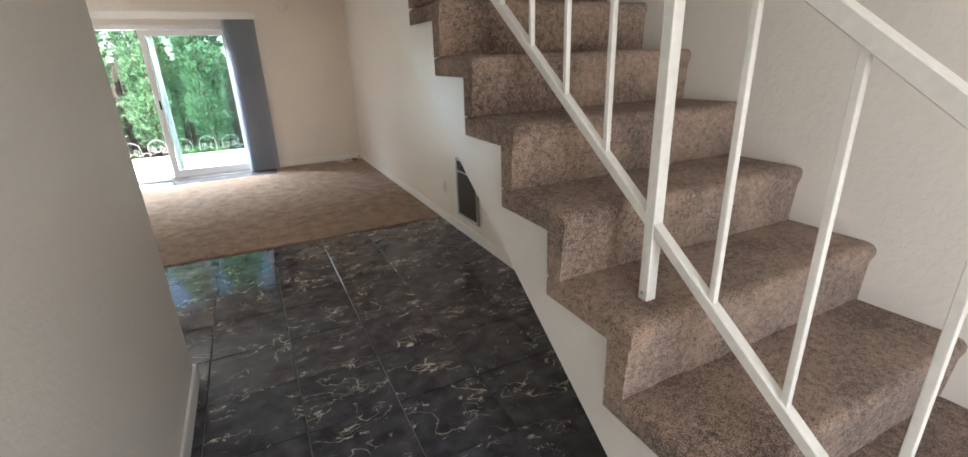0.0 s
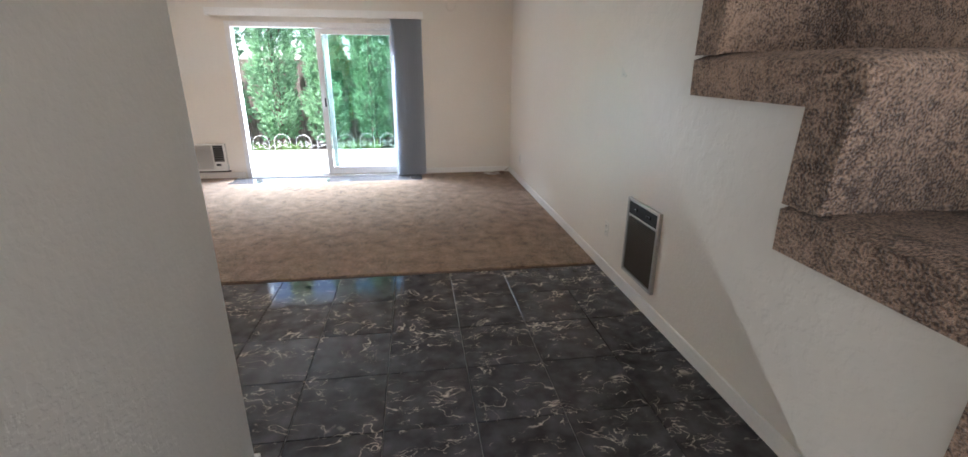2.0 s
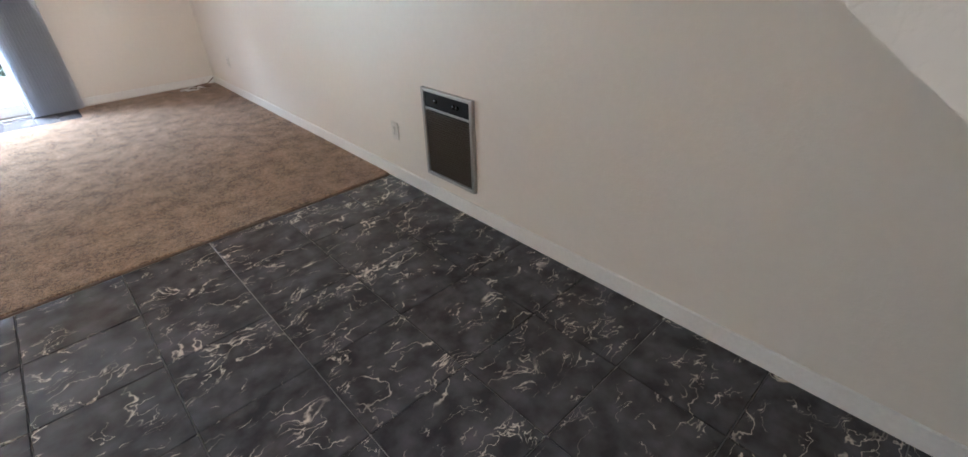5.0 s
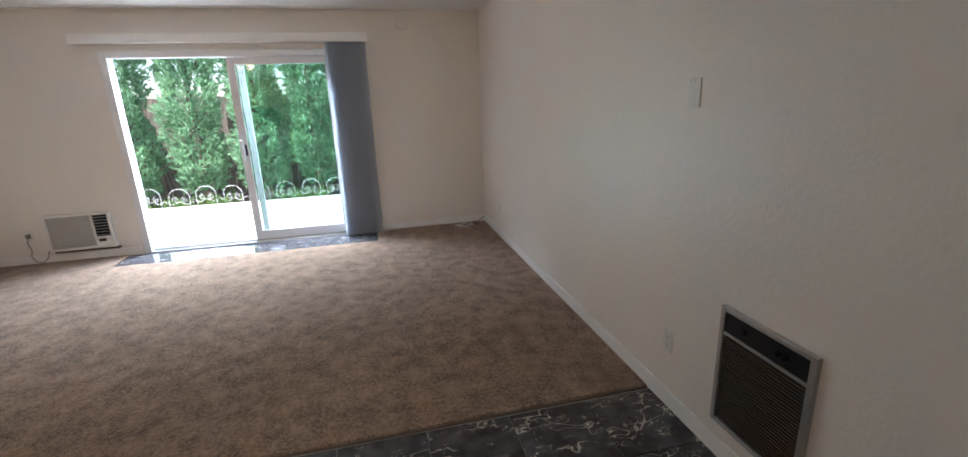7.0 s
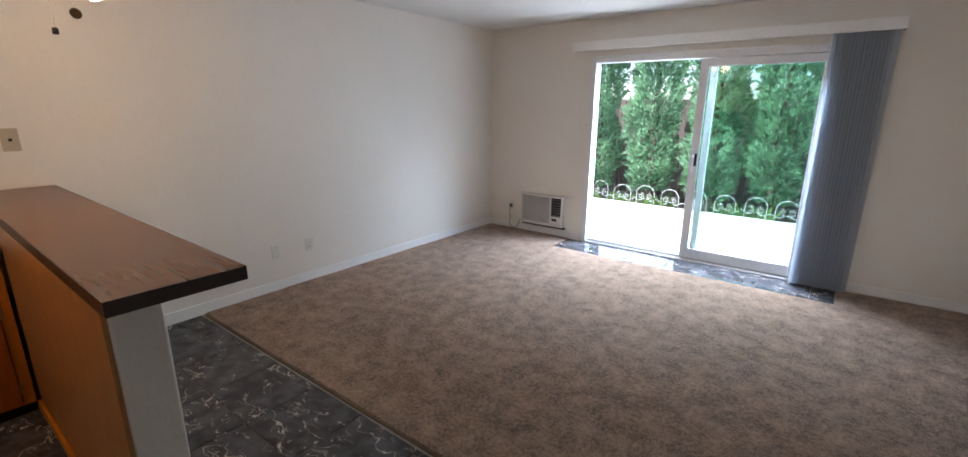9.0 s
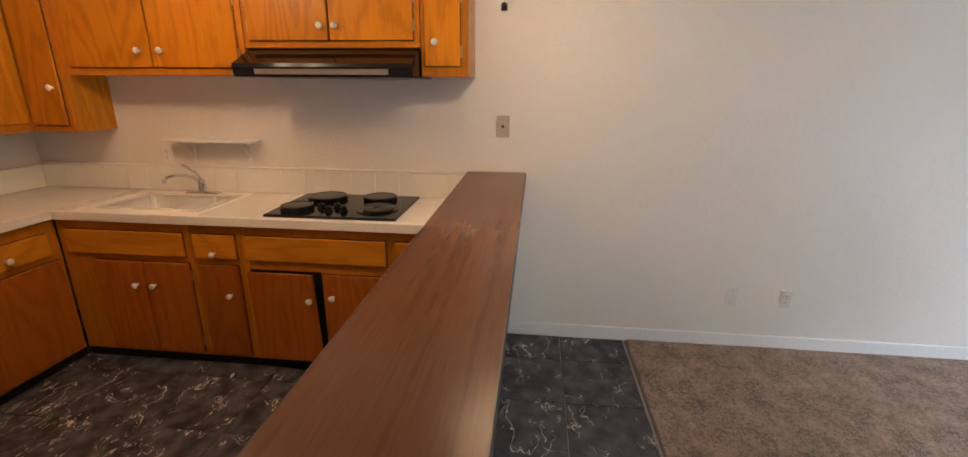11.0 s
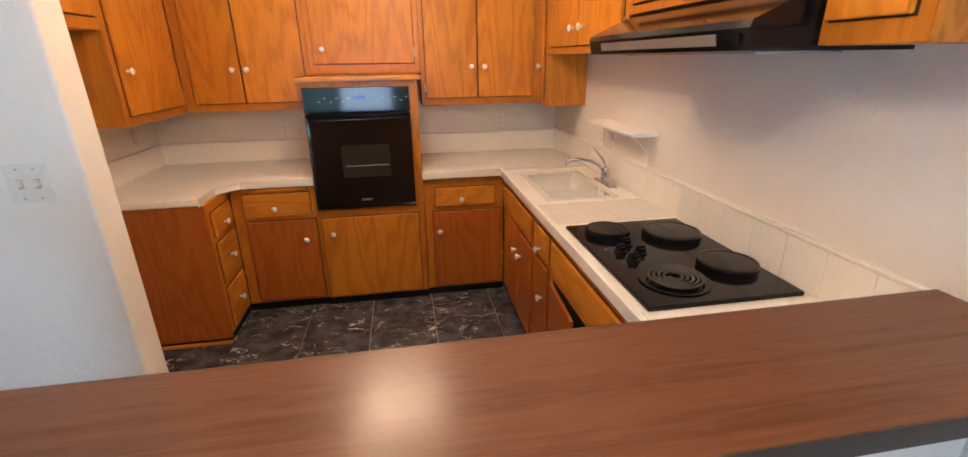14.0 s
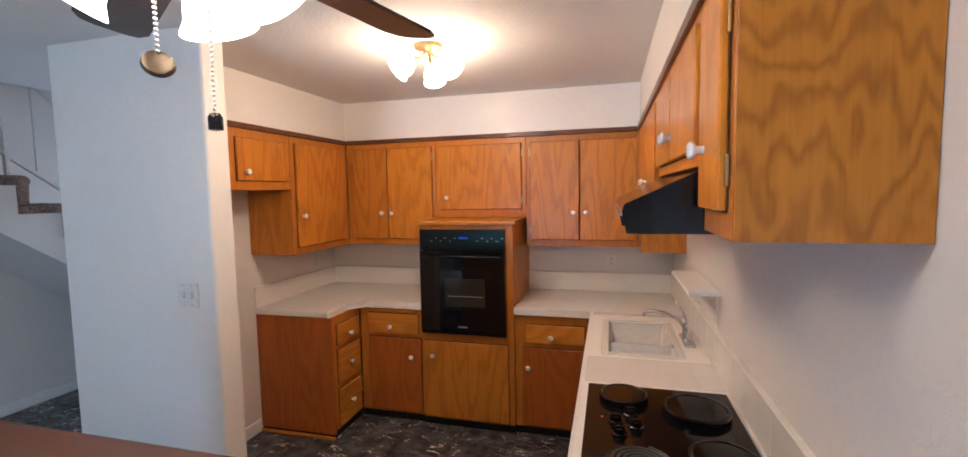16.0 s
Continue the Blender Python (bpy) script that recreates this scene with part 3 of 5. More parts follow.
# ---------------------------------------------------------------- wall heater, outlets, plates on the east wall
heater = thing("wall_heater", (EX, -0.69, 0.16), "recessed electric wall heater with steel frame and dark grille", "heater")
HY0, HY1, HZ0, HZ1 = -0.895, -0.475, 0.165, 0.685
bm = boxes((EX - 0.022, EX, HY0, HY0 + 0.024, HZ0, HZ1), (EX - 0.022, EX, HY1 - 0.024, HY1, HZ0, HZ1), (EX - 0.022, EX, HY0 + 0.024, HY1 - 0.024, HZ0, HZ0 + 0.02), (EX - 0.022, EX, HY0 + 0.024, HY1 - 0.024, HZ1 - 0.02, HZ1), bevel=0.003)
part("frame", bm, STEEL, heater, "worn metal frame")
part("control_panel", boxes((EX - 0.016, EX - 0.001, HY0 + 0.024, HY1 - 0.024, HZ1 - 0.105, HZ1 - 0.02), bevel=0.002), BLACKM, heater, "black control strip")
part("divider", boxes((EX - 0.02, EX - 0.001, HY0 + 0.024, HY1 - 0.024, HZ1 - 0.118, HZ1 - 0.105), bevel=0.002), STEEL, heater)
GRILLE = material("bronze_heater_grille", (0.085, 0.066, 0.048), 0.45, 0.5, bump=0.2, bump_scale=140)
part("back_plate", boxes((EX - 0.006, EX - 0.001, HY0 + 0.024, HY1 - 0.024, HZ0 + 0.02, HZ1 - 0.118)), SLOT, heater)
for i in range(27):
    z = HZ0 + 0.024 + i * 0.0137
    part("grille_slat", boxes((EX - 0.015, EX - 0.006, HY0 + 0.024, HY1 - 0.024, z, z + 0.0085)), GRILLE, heater)
for y in (-0.78, -0.75, -0.60):
    part("knob", lathe(bmesh.new(), [(0.011, 0), (0.011, 0.009), (0.0, 0.011)], axis_m((EX - 0.016, y, HZ1 - 0.062), (-1, 0, 0)), 12), BLACK, heater)


def wall_plate(name, at, way, w, h, mat, label, category, kind="outlet"):
    """A cover plate on a wall that looks along way, with its fittings."""
    at, way = Vector(at), Vector(way)
    ob = thing(name, at - Vector((0, 0, h / 2)), label, category)
    side = Vector((0, 0, 1)).cross(way)

    def slab(u0, u1, z0, z1, d0, d1, bevel):
        bm = bmesh.new()
        box(bm, u0, u1, d0, d1, z0, z1, bevel)
        m = Matrix.Translation(at) @ Matrix((side, way, (0, 0, 1))).transposed().to_4x4()
        bmesh.ops.transform(bm, matrix=m, verts=bm.verts)
        return bm
    part("cover_plate", slab(-w / 2, w / 2, -h / 2, h / 2, 0, 0.006, 0.0025), mat, ob)
    if kind == "outlet":
        for z in (-0.021, 0.021):
            s = part("socket", slab(-0.015, 0.015, z - 0.013, z + 0.013, 0.005, 0.009, 0.003), mat, ob)
            for u in (-0.006, 0.006):
                part("slot", slab(u - 0.0012, u + 0.0012, z - 0.003, z + 0.006, 0.0085, 0.0096, 0), SLOT, s)
            part("ground_hole", slab(-0.002, 0.002, z - 0.009, z - 0.005, 0.0085, 0.0096, 0), SLOT, s)
    if kind == "switch":
        for u in ((-0.023, 0.023) if w > 0.1 else (0.0,)):
            part("toggle", slab(u - 0.005, u + 0.005, -0.006, 0.012, 0.004, 0.017, 0.002), mat, ob)
            part("toggle_collar", slab(u - 0.008, u + 0.008, -0.015, 0.015, 0.005, 0.0075, 0.001), BEIGE, ob)
    if kind == "phone":
        part("jack", slab(-0.008, 0.008, -0.008, 0.008, 0.005, 0.010, 0.001), SLOT, ob)
    for z in (-h * 0.38, h * 0.38) if kind in ("switch", "phone", "blank") else (0.0,):
        for u in ((-0.023, 0.023) if (w > 0.1 and kind == "switch") else (0.0,)):
            part("screw", slab(u - 0.003, u + 0.003, z - 0.003, z + 0.003, 0.005, 0.0078, 0.001), STEEL, ob)
    return ob


wall_plate("wall_outlet", (EX, -0.137, 0.343), (-1, 0, 0), 0.07, 0.115, PLASTIC, "white double socket low on the wall beside the heater", "outlet")
wall_plate("wall_outlet", (EX, 2.9, 0.34), (-1, 0, 0), 0.07, 0.115, PLASTIC, "white double socket low on the far living room wall", "outlet")
wall_plate("blank_plate", (EX, -0.182, 1.494), (-1, 0, 0), 0.07, 0.115, PLASTIC, "white blank cover plate high on the wall", "cover plate", "blank")
wall_plate("wall_outlet", (WEST, 0.915, 0.345), (1, 0, 0), 0.07, 0.115, PLASTIC, "white double socket low on the long wall", "outlet")
wall_plate("cable_plate", (WEST, 0.60, 0.345), (1, 0, 0), 0.07, 0.115, PLASTIC, "white cable cover plate low on the long wall", "cover plate", "blank")
wall_plate("phone_jack", (WEST, -0.825, 1.345), (1, 0, 0), 0.075, 0.125, BEIGE, "beige telephone jack plate above the bar top", "phone jack", "phone")
wall_plate("light_switch", (-2.97, PARTY, 1.265), (0, 1, 0), 0.118, 0.118, PLASTIC, "white double toggle light switch on the partition", "light switch", "switch")
wall_plate("wall_outlet", (-4.83, KSOUTH, 1.145), (0, 1, 0), 0.07, 0.115, COUNTER, "cream double socket above the back counter", "outlet")
wall_plate("wall_outlet", (-3.22, KSOUTH, 1.125), (0, 1, 0), 0.07, 0.115, COUNTER, "cream double socket beside the oven", "outlet")
wall_plate("wall_outlet", (WEST, -2.98, 1.14), (1, 0, 0), 0.07, 0.115, COUNTER, "cream double socket above the sink", "outlet")
wall_plate("wall_outlet", (NOOKX, -3.62, 1.15), (-1, 0, 0), 0.05, 0.10, PLASTIC, "small cream socket above the corner counter", "outlet", "blank")

# ---------------------------------------------------------------- patio door, blinds, air conditioner
VINYL = material("white_vinyl", (0.80, 0.80, 0.80), 0.3, vary=0.03)
PANE = clear_glass("door_glass", (0.86, 0.94, 0.92))
door = thing("door_1", ((DOOR_L + DOOR_R) / 2, NORTH + 0.06, 0), "white vinyl sliding patio door standing half open", "patio door", kind="structure")
FY0, FY1 = NORTH - 0.012, NORTH + T - 0.01
part("door_frame", boxes((DOOR_L - 0.03, DOOR_L + 0.035, FY0, FY1, 0, DOOR_H + 0.03), (DOOR_R - 0.035, DOOR_R + 0.03, FY0, FY1, 0, DOOR_H + 0.03), (DOOR_L + 0.035, DOOR_R - 0.035, FY0, FY1, DOOR_H - 0.035, DOOR_H + 0.03), bevel=0.004), VINYL, door)
part("threshold", boxes((DOOR_L + 0.03, DOOR_R - 0.03, NORTH - 0.02, FY1, -0.02, 0.018), (DOOR_L + 0.03, DOOR_R - 0.03, NORTH + 0.03, NORTH + 0.04, 0.018, 0.032), (DOOR_L + 0.03, DOOR_R - 0.03, NORTH + 0.08, NORTH + 0.09, 0.018, 0.032), bevel=0.002), STEEL, door, "metal sill track")


def sash(name, x0, x1, y, label, stile=0.075):
    s = part(name, boxes((x0, x0 + stile, y, y + 0.035, 0.03, DOOR_H - 0.04), (x1 - stile, x1, y, y + 0.035, 0.03, DOOR_H - 0.04), (x0 + stile, x1 - stile, y, y + 0.035, 0.03, 0.13), (x0 + stile, x1 - stile, y, y + 0.035, DOOR_H - 0.11, DOOR_H - 0.04), bevel=0.004), VINYL, door, label)
    g = part("pane", boxes((x0 + stile, x1 - stile, y + 0.015, y + 0.019, 0.13, DOOR_H - 0.11)), PANE, s, "clear glass")
    g.visible_shadow = False
    return s


slide = sash("sliding_sash", -2.845, -1.80, NORTH + 0.035, "sliding sash pushed open")
sash("fixed_sash", -2.76, DOOR_R - 0.03, NORTH + 0.082, "fixed sash", 0.06)
bm = boxes((-2.835, -2.815, NORTH - 0.008, NORTH + 0.036, 0.93, 0.955), (-2.835, -2.815, NORTH - 0.008, NORTH + 0.036, 1.125, 1.15), (-2.838, -2.812, NORTH - 0.016, NORTH - 0.004, 0.93, 1.15), bevel=0.004)
part("handle", bm, VINYL, slide, "white pull handle")
part("latch", boxes((-2.802, -2.782, NORTH + 0.026, NORTH + 0.036, 0.98, 1.10), bevel=0.002), BLACKM, slide, "dark latch")

blinds = thing("vertical_blinds", (-1.665, NORTH - 0.07, 0), "grey vertical blinds drawn aside under a white valance", "blinds")
BL = material("grey_fabric_vane", (0.80, 0.82, 0.86), 0.7, fine=200, fine_vary=0.08, stretch=(1, 1, 0.05))
tn = BL.node_tree
tl, tm = tn.nodes.new("ShaderNodeBsdfTranslucent"), tn.nodes.new("ShaderNodeMixShader")
tl.inputs[0].default_value = (0.85, 0.88, 0.92, 1)
tm.inputs[0].default_value = 0.5
tn.links.new(tn.nodes["Principled BSDF"].outputs[0], tm.inputs[1])
tn.links.new(tl.outputs[0], tm.inputs[2])
tn.links.new(tm.outputs[0], tn.nodes["Material Output"].inputs[0])
for i in range(17):
    x = -1.83 + i * 0.0235
    bm = bmesh.new()
    pts = [(-0.044 + 0.011 * j, 0.007 * (1 - (j / 4 - 1) ** 2)) for j in range(9)]
    turn = Matrix.Rotation(radians(62 + 3 * math.sin(i * 2.1)), 3, "Z")
    outer = [turn @ Vector((u, v, 0)) for u, v in pts]
    inner = [turn @ Vector((u, v - 0.0012, 0)) for u, v in reversed(pts)]
    prism(bm, [(p.x + x, p.y + NORTH - 0.07) for p in outer + inner], 2, 0.012, 2.115)
    part("vane", bm, BL, blinds)
part("headrail", boxes((-4.1, -1.425, NORTH - 0.095, NORTH - 0.05, 2.125, 2.165), bevel=0.003), PLASTIC, blinds)
part("valance", boxes((-4.13, -1.41, NORTH - 0.115, NORTH - 0.104, 2.115, 2.205), (-1.421, -1.41, NORTH - 0.104, NORTH, 2.115, 2.205), (-4.13, -4.119, NORTH - 0.104, NORTH, 2.115, 2.205), (-4.119, -1.421, NORTH - 0.104, NORTH, 2.195, 2.205), bevel=0.002), TRIM, blinds, "cream valance board")

acu = thing("air_conditioner", (-4.482, NORTH, 0.135), "cream through-wall air conditioner with grille and louvres", "air conditioner")
x0, x1, z0, z1 = -4.782, -4.182, 0.125, 0.50
ACP = material("aged_cream_plastic", (0.76, 0.74, 0.69), 0.45, vary=0.06)
part("sleeve", boxes((AC[0] + 0.002, AC[1] - 0.002, NORTH - 0.03, NORTH + 0.3, AC[2] + 0.002, AC[3] - 0.002)), ACP, acu)
part("bezel", boxes((x0, x0 + 0.028, NORTH - 0.055, NORTH, z0, z1), (x1 - 0.028, x1, NORTH - 0.055, NORTH, z0, z1), (x0 + 0.028, x1 - 0.028, NORTH - 0.055, NORTH, z0, z0 + 0.03), (x0 + 0.028, x1 - 0.028, NORTH - 0.055, NORTH, z1 - 0.022, z1), (-4.362, -4.345, NORTH - 0.055, NORTH, z0 + 0.03, z1 - 0.022), bevel=0.004), ACP, acu)
part("intake_back", boxes((x0 + 0.028, -4.362, NORTH - 0.034, NORTH - 0.03, z0 + 0.03, z1 - 0.022)), material("filter_grey", (0.30, 0.29, 0.27), 0.8), acu, "grey filter")
for i in range(22):
    z = z0 + 0.036 + i * 0.0145
    part("intake_slat", boxes((x0 + 0.028, -4.362, NORTH - 0.05, NORTH - 0.036, z, z + 0.006)), ACP, acu)
part("vent_back", boxes((-4.345, x1 - 0.028, NORTH - 0.034, NORTH - 0.03, 0.25, z1 - 0.022)), BLACKM, acu, "dark vent")
for i in range(7):
    z = 0.262 + i * 0.031
    part("louvre", boxes((-4.345, x1 - 0.028, NORTH - 0.046, NORTH - 0.034, z, z + 0.005), bevel=0.001), STEEL, acu)
part("control_panel", boxes((-4.345, x1 - 0.028, NORTH - 0.05, NORTH - 0.03, z0 + 0.03, 0.25), bevel=0.002), ACP, acu)
part("display", boxes((-4.327, -4.262, NORTH - 0.052, NORTH - 0.05, 0.195, 0.225)), SLOT, acu)
for i in range(4):
    part("button", boxes((-4.327 + i * 0.028, -4.312 + i * 0.028, NORTH - 0.053, NORTH - 0.05, 0.17, 0.18)), PLASTIC, acu)
# solid dark strip paints the shade of the gap below the bezel
part("gap_shade_strip", boxes((x0 + 0.03, x1 + 0.02, NORTH - 0.04, NORTH, 0.105, 0.122), bevel=0.002), SLOT, acu, "dark strip painting the shaded gap under the unit")
wall_plate("wall_outlet", (-4.947, NORTH, 0.31), (0, -1, 0), 0.07, 0.115, PLASTIC, "white socket with a plug beside the air conditioner", "outlet")
bm = tube(bmesh.new(), [(-4.947, NORTH - 0.03, 0.30), (-4.952, NORTH - 0.05, 0.24), (-4.942, NORTH - 0.035, 0.16), (-4.957, NORTH - 0.04, 0.09), (-4.917, NORTH - 0.05, 0.03), (-4.867, NORTH - 0.045, 0.026), (-4.827, NORTH - 0.035, 0.06), (-4.802, NORTH - 0.03, 0.13), (-4.785, NORTH - 0.02, 0.16)], 0.005, 6)
cord = solid("power_cord", bm, material("grey_cord", (0.28, 0.27, 0.25), 0.6), "grey power cord hanging from socket to air conditioner", "power cord", smooth=60)
ORIGIN[cord.name] = Vector(cord.location)
part("plug", boxes((-4.965, -4.929, NORTH - 0.04, NORTH - 0.008, 0.285, 0.325), bevel=0.006), material("grey_plug", (0.2, 0.19, 0.18), 0.6), cord)
solid("smoke_detector", lathe(bmesh.new(), [(0.068, 0), (0.068, 0.02), (0.06, 0.032), (0.03, 0.036), (0.0, 0.036)], axis_m((-1.03, NORTH, 2.30), (0, -1, 0)), 28), PAINT, "round smoke detector painted over in wall cream", "smoke detector", smooth=40)
for j, (cx, cy, col) in enumerate(((-0.47, 3.42, (0.72, 0.70, 0.66)), (-0.39, 3.44, (0.16, 0.09, 0.06)))):
    pts = []
    for i in range(60):
        w = i / 59 * 4.3 * math.pi + j
        r = 0.055 + 0.02 * math.sin(i * 1.3 + j) + 0.012 * math.sin(i * 0.37)
        pts.append((cx + 1.5 * r * math.cos(w), cy + r * math.sin(w), 0.021 + 0.012 * abs(math.sin(i * 0.7 + j))))
    pts += [(cx + 0.12, cy + 0.12, 0.03), (cx + 0.18 + 0.02 * j, NORTH - 0.025, 0.07)]
    solid("coiled_cable", tube(bmesh.new(), pts, 0.0045, 6), plain("cable_jacket", col, 0.5), "loose coil of cable on the carpet in the room corner", "cable", "", "coiled cables", smooth=60)
pts = [(-1.42 + 0.09 * i, NORTH - 0.02 - 0.012 * math.sin(i * 0.9), 0.022 + 0.002 * math.sin(i * 2)) for i in range(12)]
solid("loose_wire", tube(bmesh.new(), pts, 0.0035, 6), PLASTIC, "white wire lying along the baseboard", "wire", smooth=60)

# ---------------------------------------------------------------- kitchen cabinets
def face_box(bm, face, u0, u1, d0, d1, z0, z1, bevel=0.0, seg=2):
    """A box on a cabinet face: u along it, d out of it. face: (axis it looks along, place, sign)."""
    ax, p, s = face
    a_, b_ = sorted((p + s * d0, p + s * d1))
    u0, u1 = min(u0, u1), max(u0, u1)
    return box(bm, a_, b_, u0, u1, z0, z1, bevel, seg) if ax == "x" else box(bm, u0, u1, a_, b_, z0, z1, bevel, seg)


def face_at(face, u, d, z):
    ax, p, s = face
    return Vector((p + s * d, u, z)) if ax == "x" else Vector((u, p + s * d, z))


def face_way(face):
    return Vector((face[2], 0, 0)) if face[0] == "x" else Vector((0, face[2], 0))


KNOB = [(0.009, 0), (0.008, 0.010), (0.010, 0.015), (0.0165, 0.019), (0.018, 0.024), (0.016, 0.029), (0.009, 0.032), (0.0, 0.0325)]


def knob(face, u, z, parent, d=0.018):
    k = part("knob", lathe(bmesh.new(), KNOB, axis_m(face_at(face, u, d, z), face_way(face)), 16), CERAMIC, parent, "white ceramic knob", smooth=60)
    return k


def cabinet(name, face, u0, u1, z0, z1, depth, label, fronts, mat=None, kick=False, inside=None):
    """A face-frame cabinet. fronts: (kind, u0, u1, z0, z1, knob_u, knob_z, hinge side or 0)."""
    along = OAKY if face[0] == "x" else OAKX
    body = mat or OAK
    o = face_at(face, (u0 + u1) / 2, -depth / 2, z0)
    cab = thing(name, o, label, "cabinet", "kitchen cabinets")
    lo = z0 + (0.055 if kick else 0)
    part("body", face_box(bmesh.new(), face, u0 + 0.0008, u1 - 0.0008, -depth, -0.019, lo, inside or z1), body, cab)
    # face frame round the openings
    bm = bmesh.new()
    face_box(bm, face, u0 + 0.0008, u1 - 0.0008, -0.019, 0, lo, z1, 0.0015, 1)
    part("face_frame", bm, mat or OAKF, cab)
    if kick:
        part("toe_kick", face_box(bmesh.new(), face, u0 + 0.0008, u1 - 0.0008, -depth, -0.012, z0, lo), BLACKM, cab, "black rubber toe kick")
    for kind, a_, b_, c_, d_, ku, kz, hinge in fronts:
        g = 0.004
        # flat dark strip paints the gap's shade together with the edge stain
        part("reveal", face_box(bmesh.new(), face, a_ - g, b_ + g, -0.001, 0.0012, c_ - g, d_ + g), SHADOWGAP, cab, "dark strip round the front for gap shade and edge stain")
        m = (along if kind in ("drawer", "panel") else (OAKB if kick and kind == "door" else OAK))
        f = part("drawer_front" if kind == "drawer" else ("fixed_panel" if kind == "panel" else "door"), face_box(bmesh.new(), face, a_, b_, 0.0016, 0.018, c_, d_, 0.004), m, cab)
        if ku is not None:
            knob(face, ku, kz, f)
        if hinge:
            hu = a_ - 0.006 if hinge < 0 else b_ + 0.006
            for hz in (c_ + 0.07, d_ - 0.07):
                part("hinge", face_box(bmesh.new(), face, hu - 0.007, hu + 0.007, 0.0012, 0.008, hz - 0.028, hz + 0.028, 0.002, 1), BRASS, f, "small brass hinge")
    return cab


SHADOWGAP = plain("gap_shade_and_stain", (0.035, 0.012, 0.005), 0.7)
BF, SF, DF = ("y", -3.268, 1), ("x", -4.725, 1), ("x", -2.975, -1)
CT = 0.862          # under the counter
D1 = BF[1] - KSOUTH - 0.002
# back run
cabinet("base_cabinet", BF, -4.72, -4.178, 0, CT, D1, "oak base cabinet with drawer and door beside the oven", [
    ("drawer", -4.655, -4.255, 0.665, 0.79, -4.43, 0.71, 0), ("door", -4.695, -4.235, 0.075, 0.625, -4.275, 0.49, -1)], kick=True)
cabinet("base_cabinet", BF, -3.492, -2.98, 0, CT, D1, "oak base cabinet with drawer and door under the corner counter", [
    ("panel", -3.44, -3.10, 0.832, 0.848, None, None, 0), ("drawer", -3.455, -3.055, 0.665, 0.815, -3.24, 0.72, 0), ("door", -3.475, -3.055, 0.075, 0.635, -3.405, 0.50, 1)], kick=True)
# tall oven unit
oc = thing("oven_cabinet", (-3.835, -3.58, 0), "tall oak oven cabinet with a lower door", "cabinet", "kitchen cabinets")
OX0, OX1, OZ0, OZ1 = -4.125, -3.505, 0.70, 1.447
part("side_panel", boxes((-4.176, -4.155, KSOUTH + 0.002, -3.268, 0.055, 1.48)), OAK, oc)
part("side_panel", boxes((-3.515, -3.494, KSOUTH + 0.002, -3.268, 0.055, 1.48)), OAK, oc)
part("face_frame", boxes((-4.176, OX0, -3.268, -3.249, 0.055, 1.48), (OX1, -3.494, -3.268, -3.249, 0.055, 1.48), (OX0, OX1, -3.268, -3.249, OZ1, 1.48), (OX0, OX1, -3.268, -3.249, 0.055, OZ0), bevel=0.0015), OAKF, oc)
part("cap_board", boxes((-4.20, -3.47, UF + 0.002, -3.225, 1.48, 1.508), bevel=0.005), OAKX, oc)
part("toe_kick", boxes((-4.176, -3.494, -3.6, -3.262, 0, 0.055)), BLACKM, oc, "black rubber toe kick")
part("inner_back", boxes((-4.15, -3.52, KSOUTH + 0.01, KSOUTH + 0.03, 0.06, 1.47)), OAK, oc)
OF = ("y", -3.249, 1)
part("reveal", face_box(bmesh.new(), OF, -4.139, -3.509, -0.001, 0.0012, 0.066, 0.639), SHADOWGAP, oc, "dark strip round the front for gap shade and edge stain")
dd = part("door", face_box(bmesh.new(), OF, -4.135, -3.513, 0.0016, 0.018, 0.07, 0.635, 0.004), OAK, oc)
knob(OF, -3.58, 0.53, dd)
# built-in oven
ov = thing("wall_oven", (-3.815, -3.24, OZ0), "black glass built-in electric wall oven with handle and window", "oven")
part("body", boxes((OX0 + 0.012, OX1 - 0.012, KSOUTH + 0.05, -3.25, OZ0 + 0.012, OZ1 - 0.012)), BLACKM, ov)
PANEL = material("oven_control_glass", (0.006, 0.012, 0.014), 0.08, vary=0.1, spec=0.25)
cp = part("control_panel", boxes((OX0, OX1, -3.249, -3.218, 1.303, OZ1), bevel=0.003), PANEL, ov, "dark glass control panel")
part("display", boxes(*((-3.862 + i * 0.017, -3.851 + i * 0.017, -3.218, -3.2172, 1.381, 1.396) for i in range(4))), glow("blue_led", (0.08, 0.16, 1.0), 0.09, (0.01, 0.01, 0.02)), cp, "blue lit clock display")
for i in range(12):
    part("key_mark", boxes((-3.60 - i * 0.035 - (0.13 if i > 5 else 0), -3.585 - i * 0.035 - (0.13 if i > 5 else 0), -3.218, -3.2175, 1.365 + 0.02 * (i % 2), 1.368 + 0.02 * (i % 2))), STEEL, cp)
od = part("oven_door", boxes((OX0, OX1, -3.249, -3.208, OZ0 + 0.02, 1.296), bevel=0.004), DARKGLASS, ov, "black glass oven door")
part("window", boxes((-3.985, -3.69, -3.208, -3.2068, 0.905, 1.105), bevel=0.0004), material("oven_window_glass", (0.022, 0.022, 0.018), 0.06), od, "smoked window")
part("oven_rack", boxes((-3.97, -3.71, -3.2068, -3.2058, 0.975, 0.980)), STEEL, od, "bright oven rack behind the window")
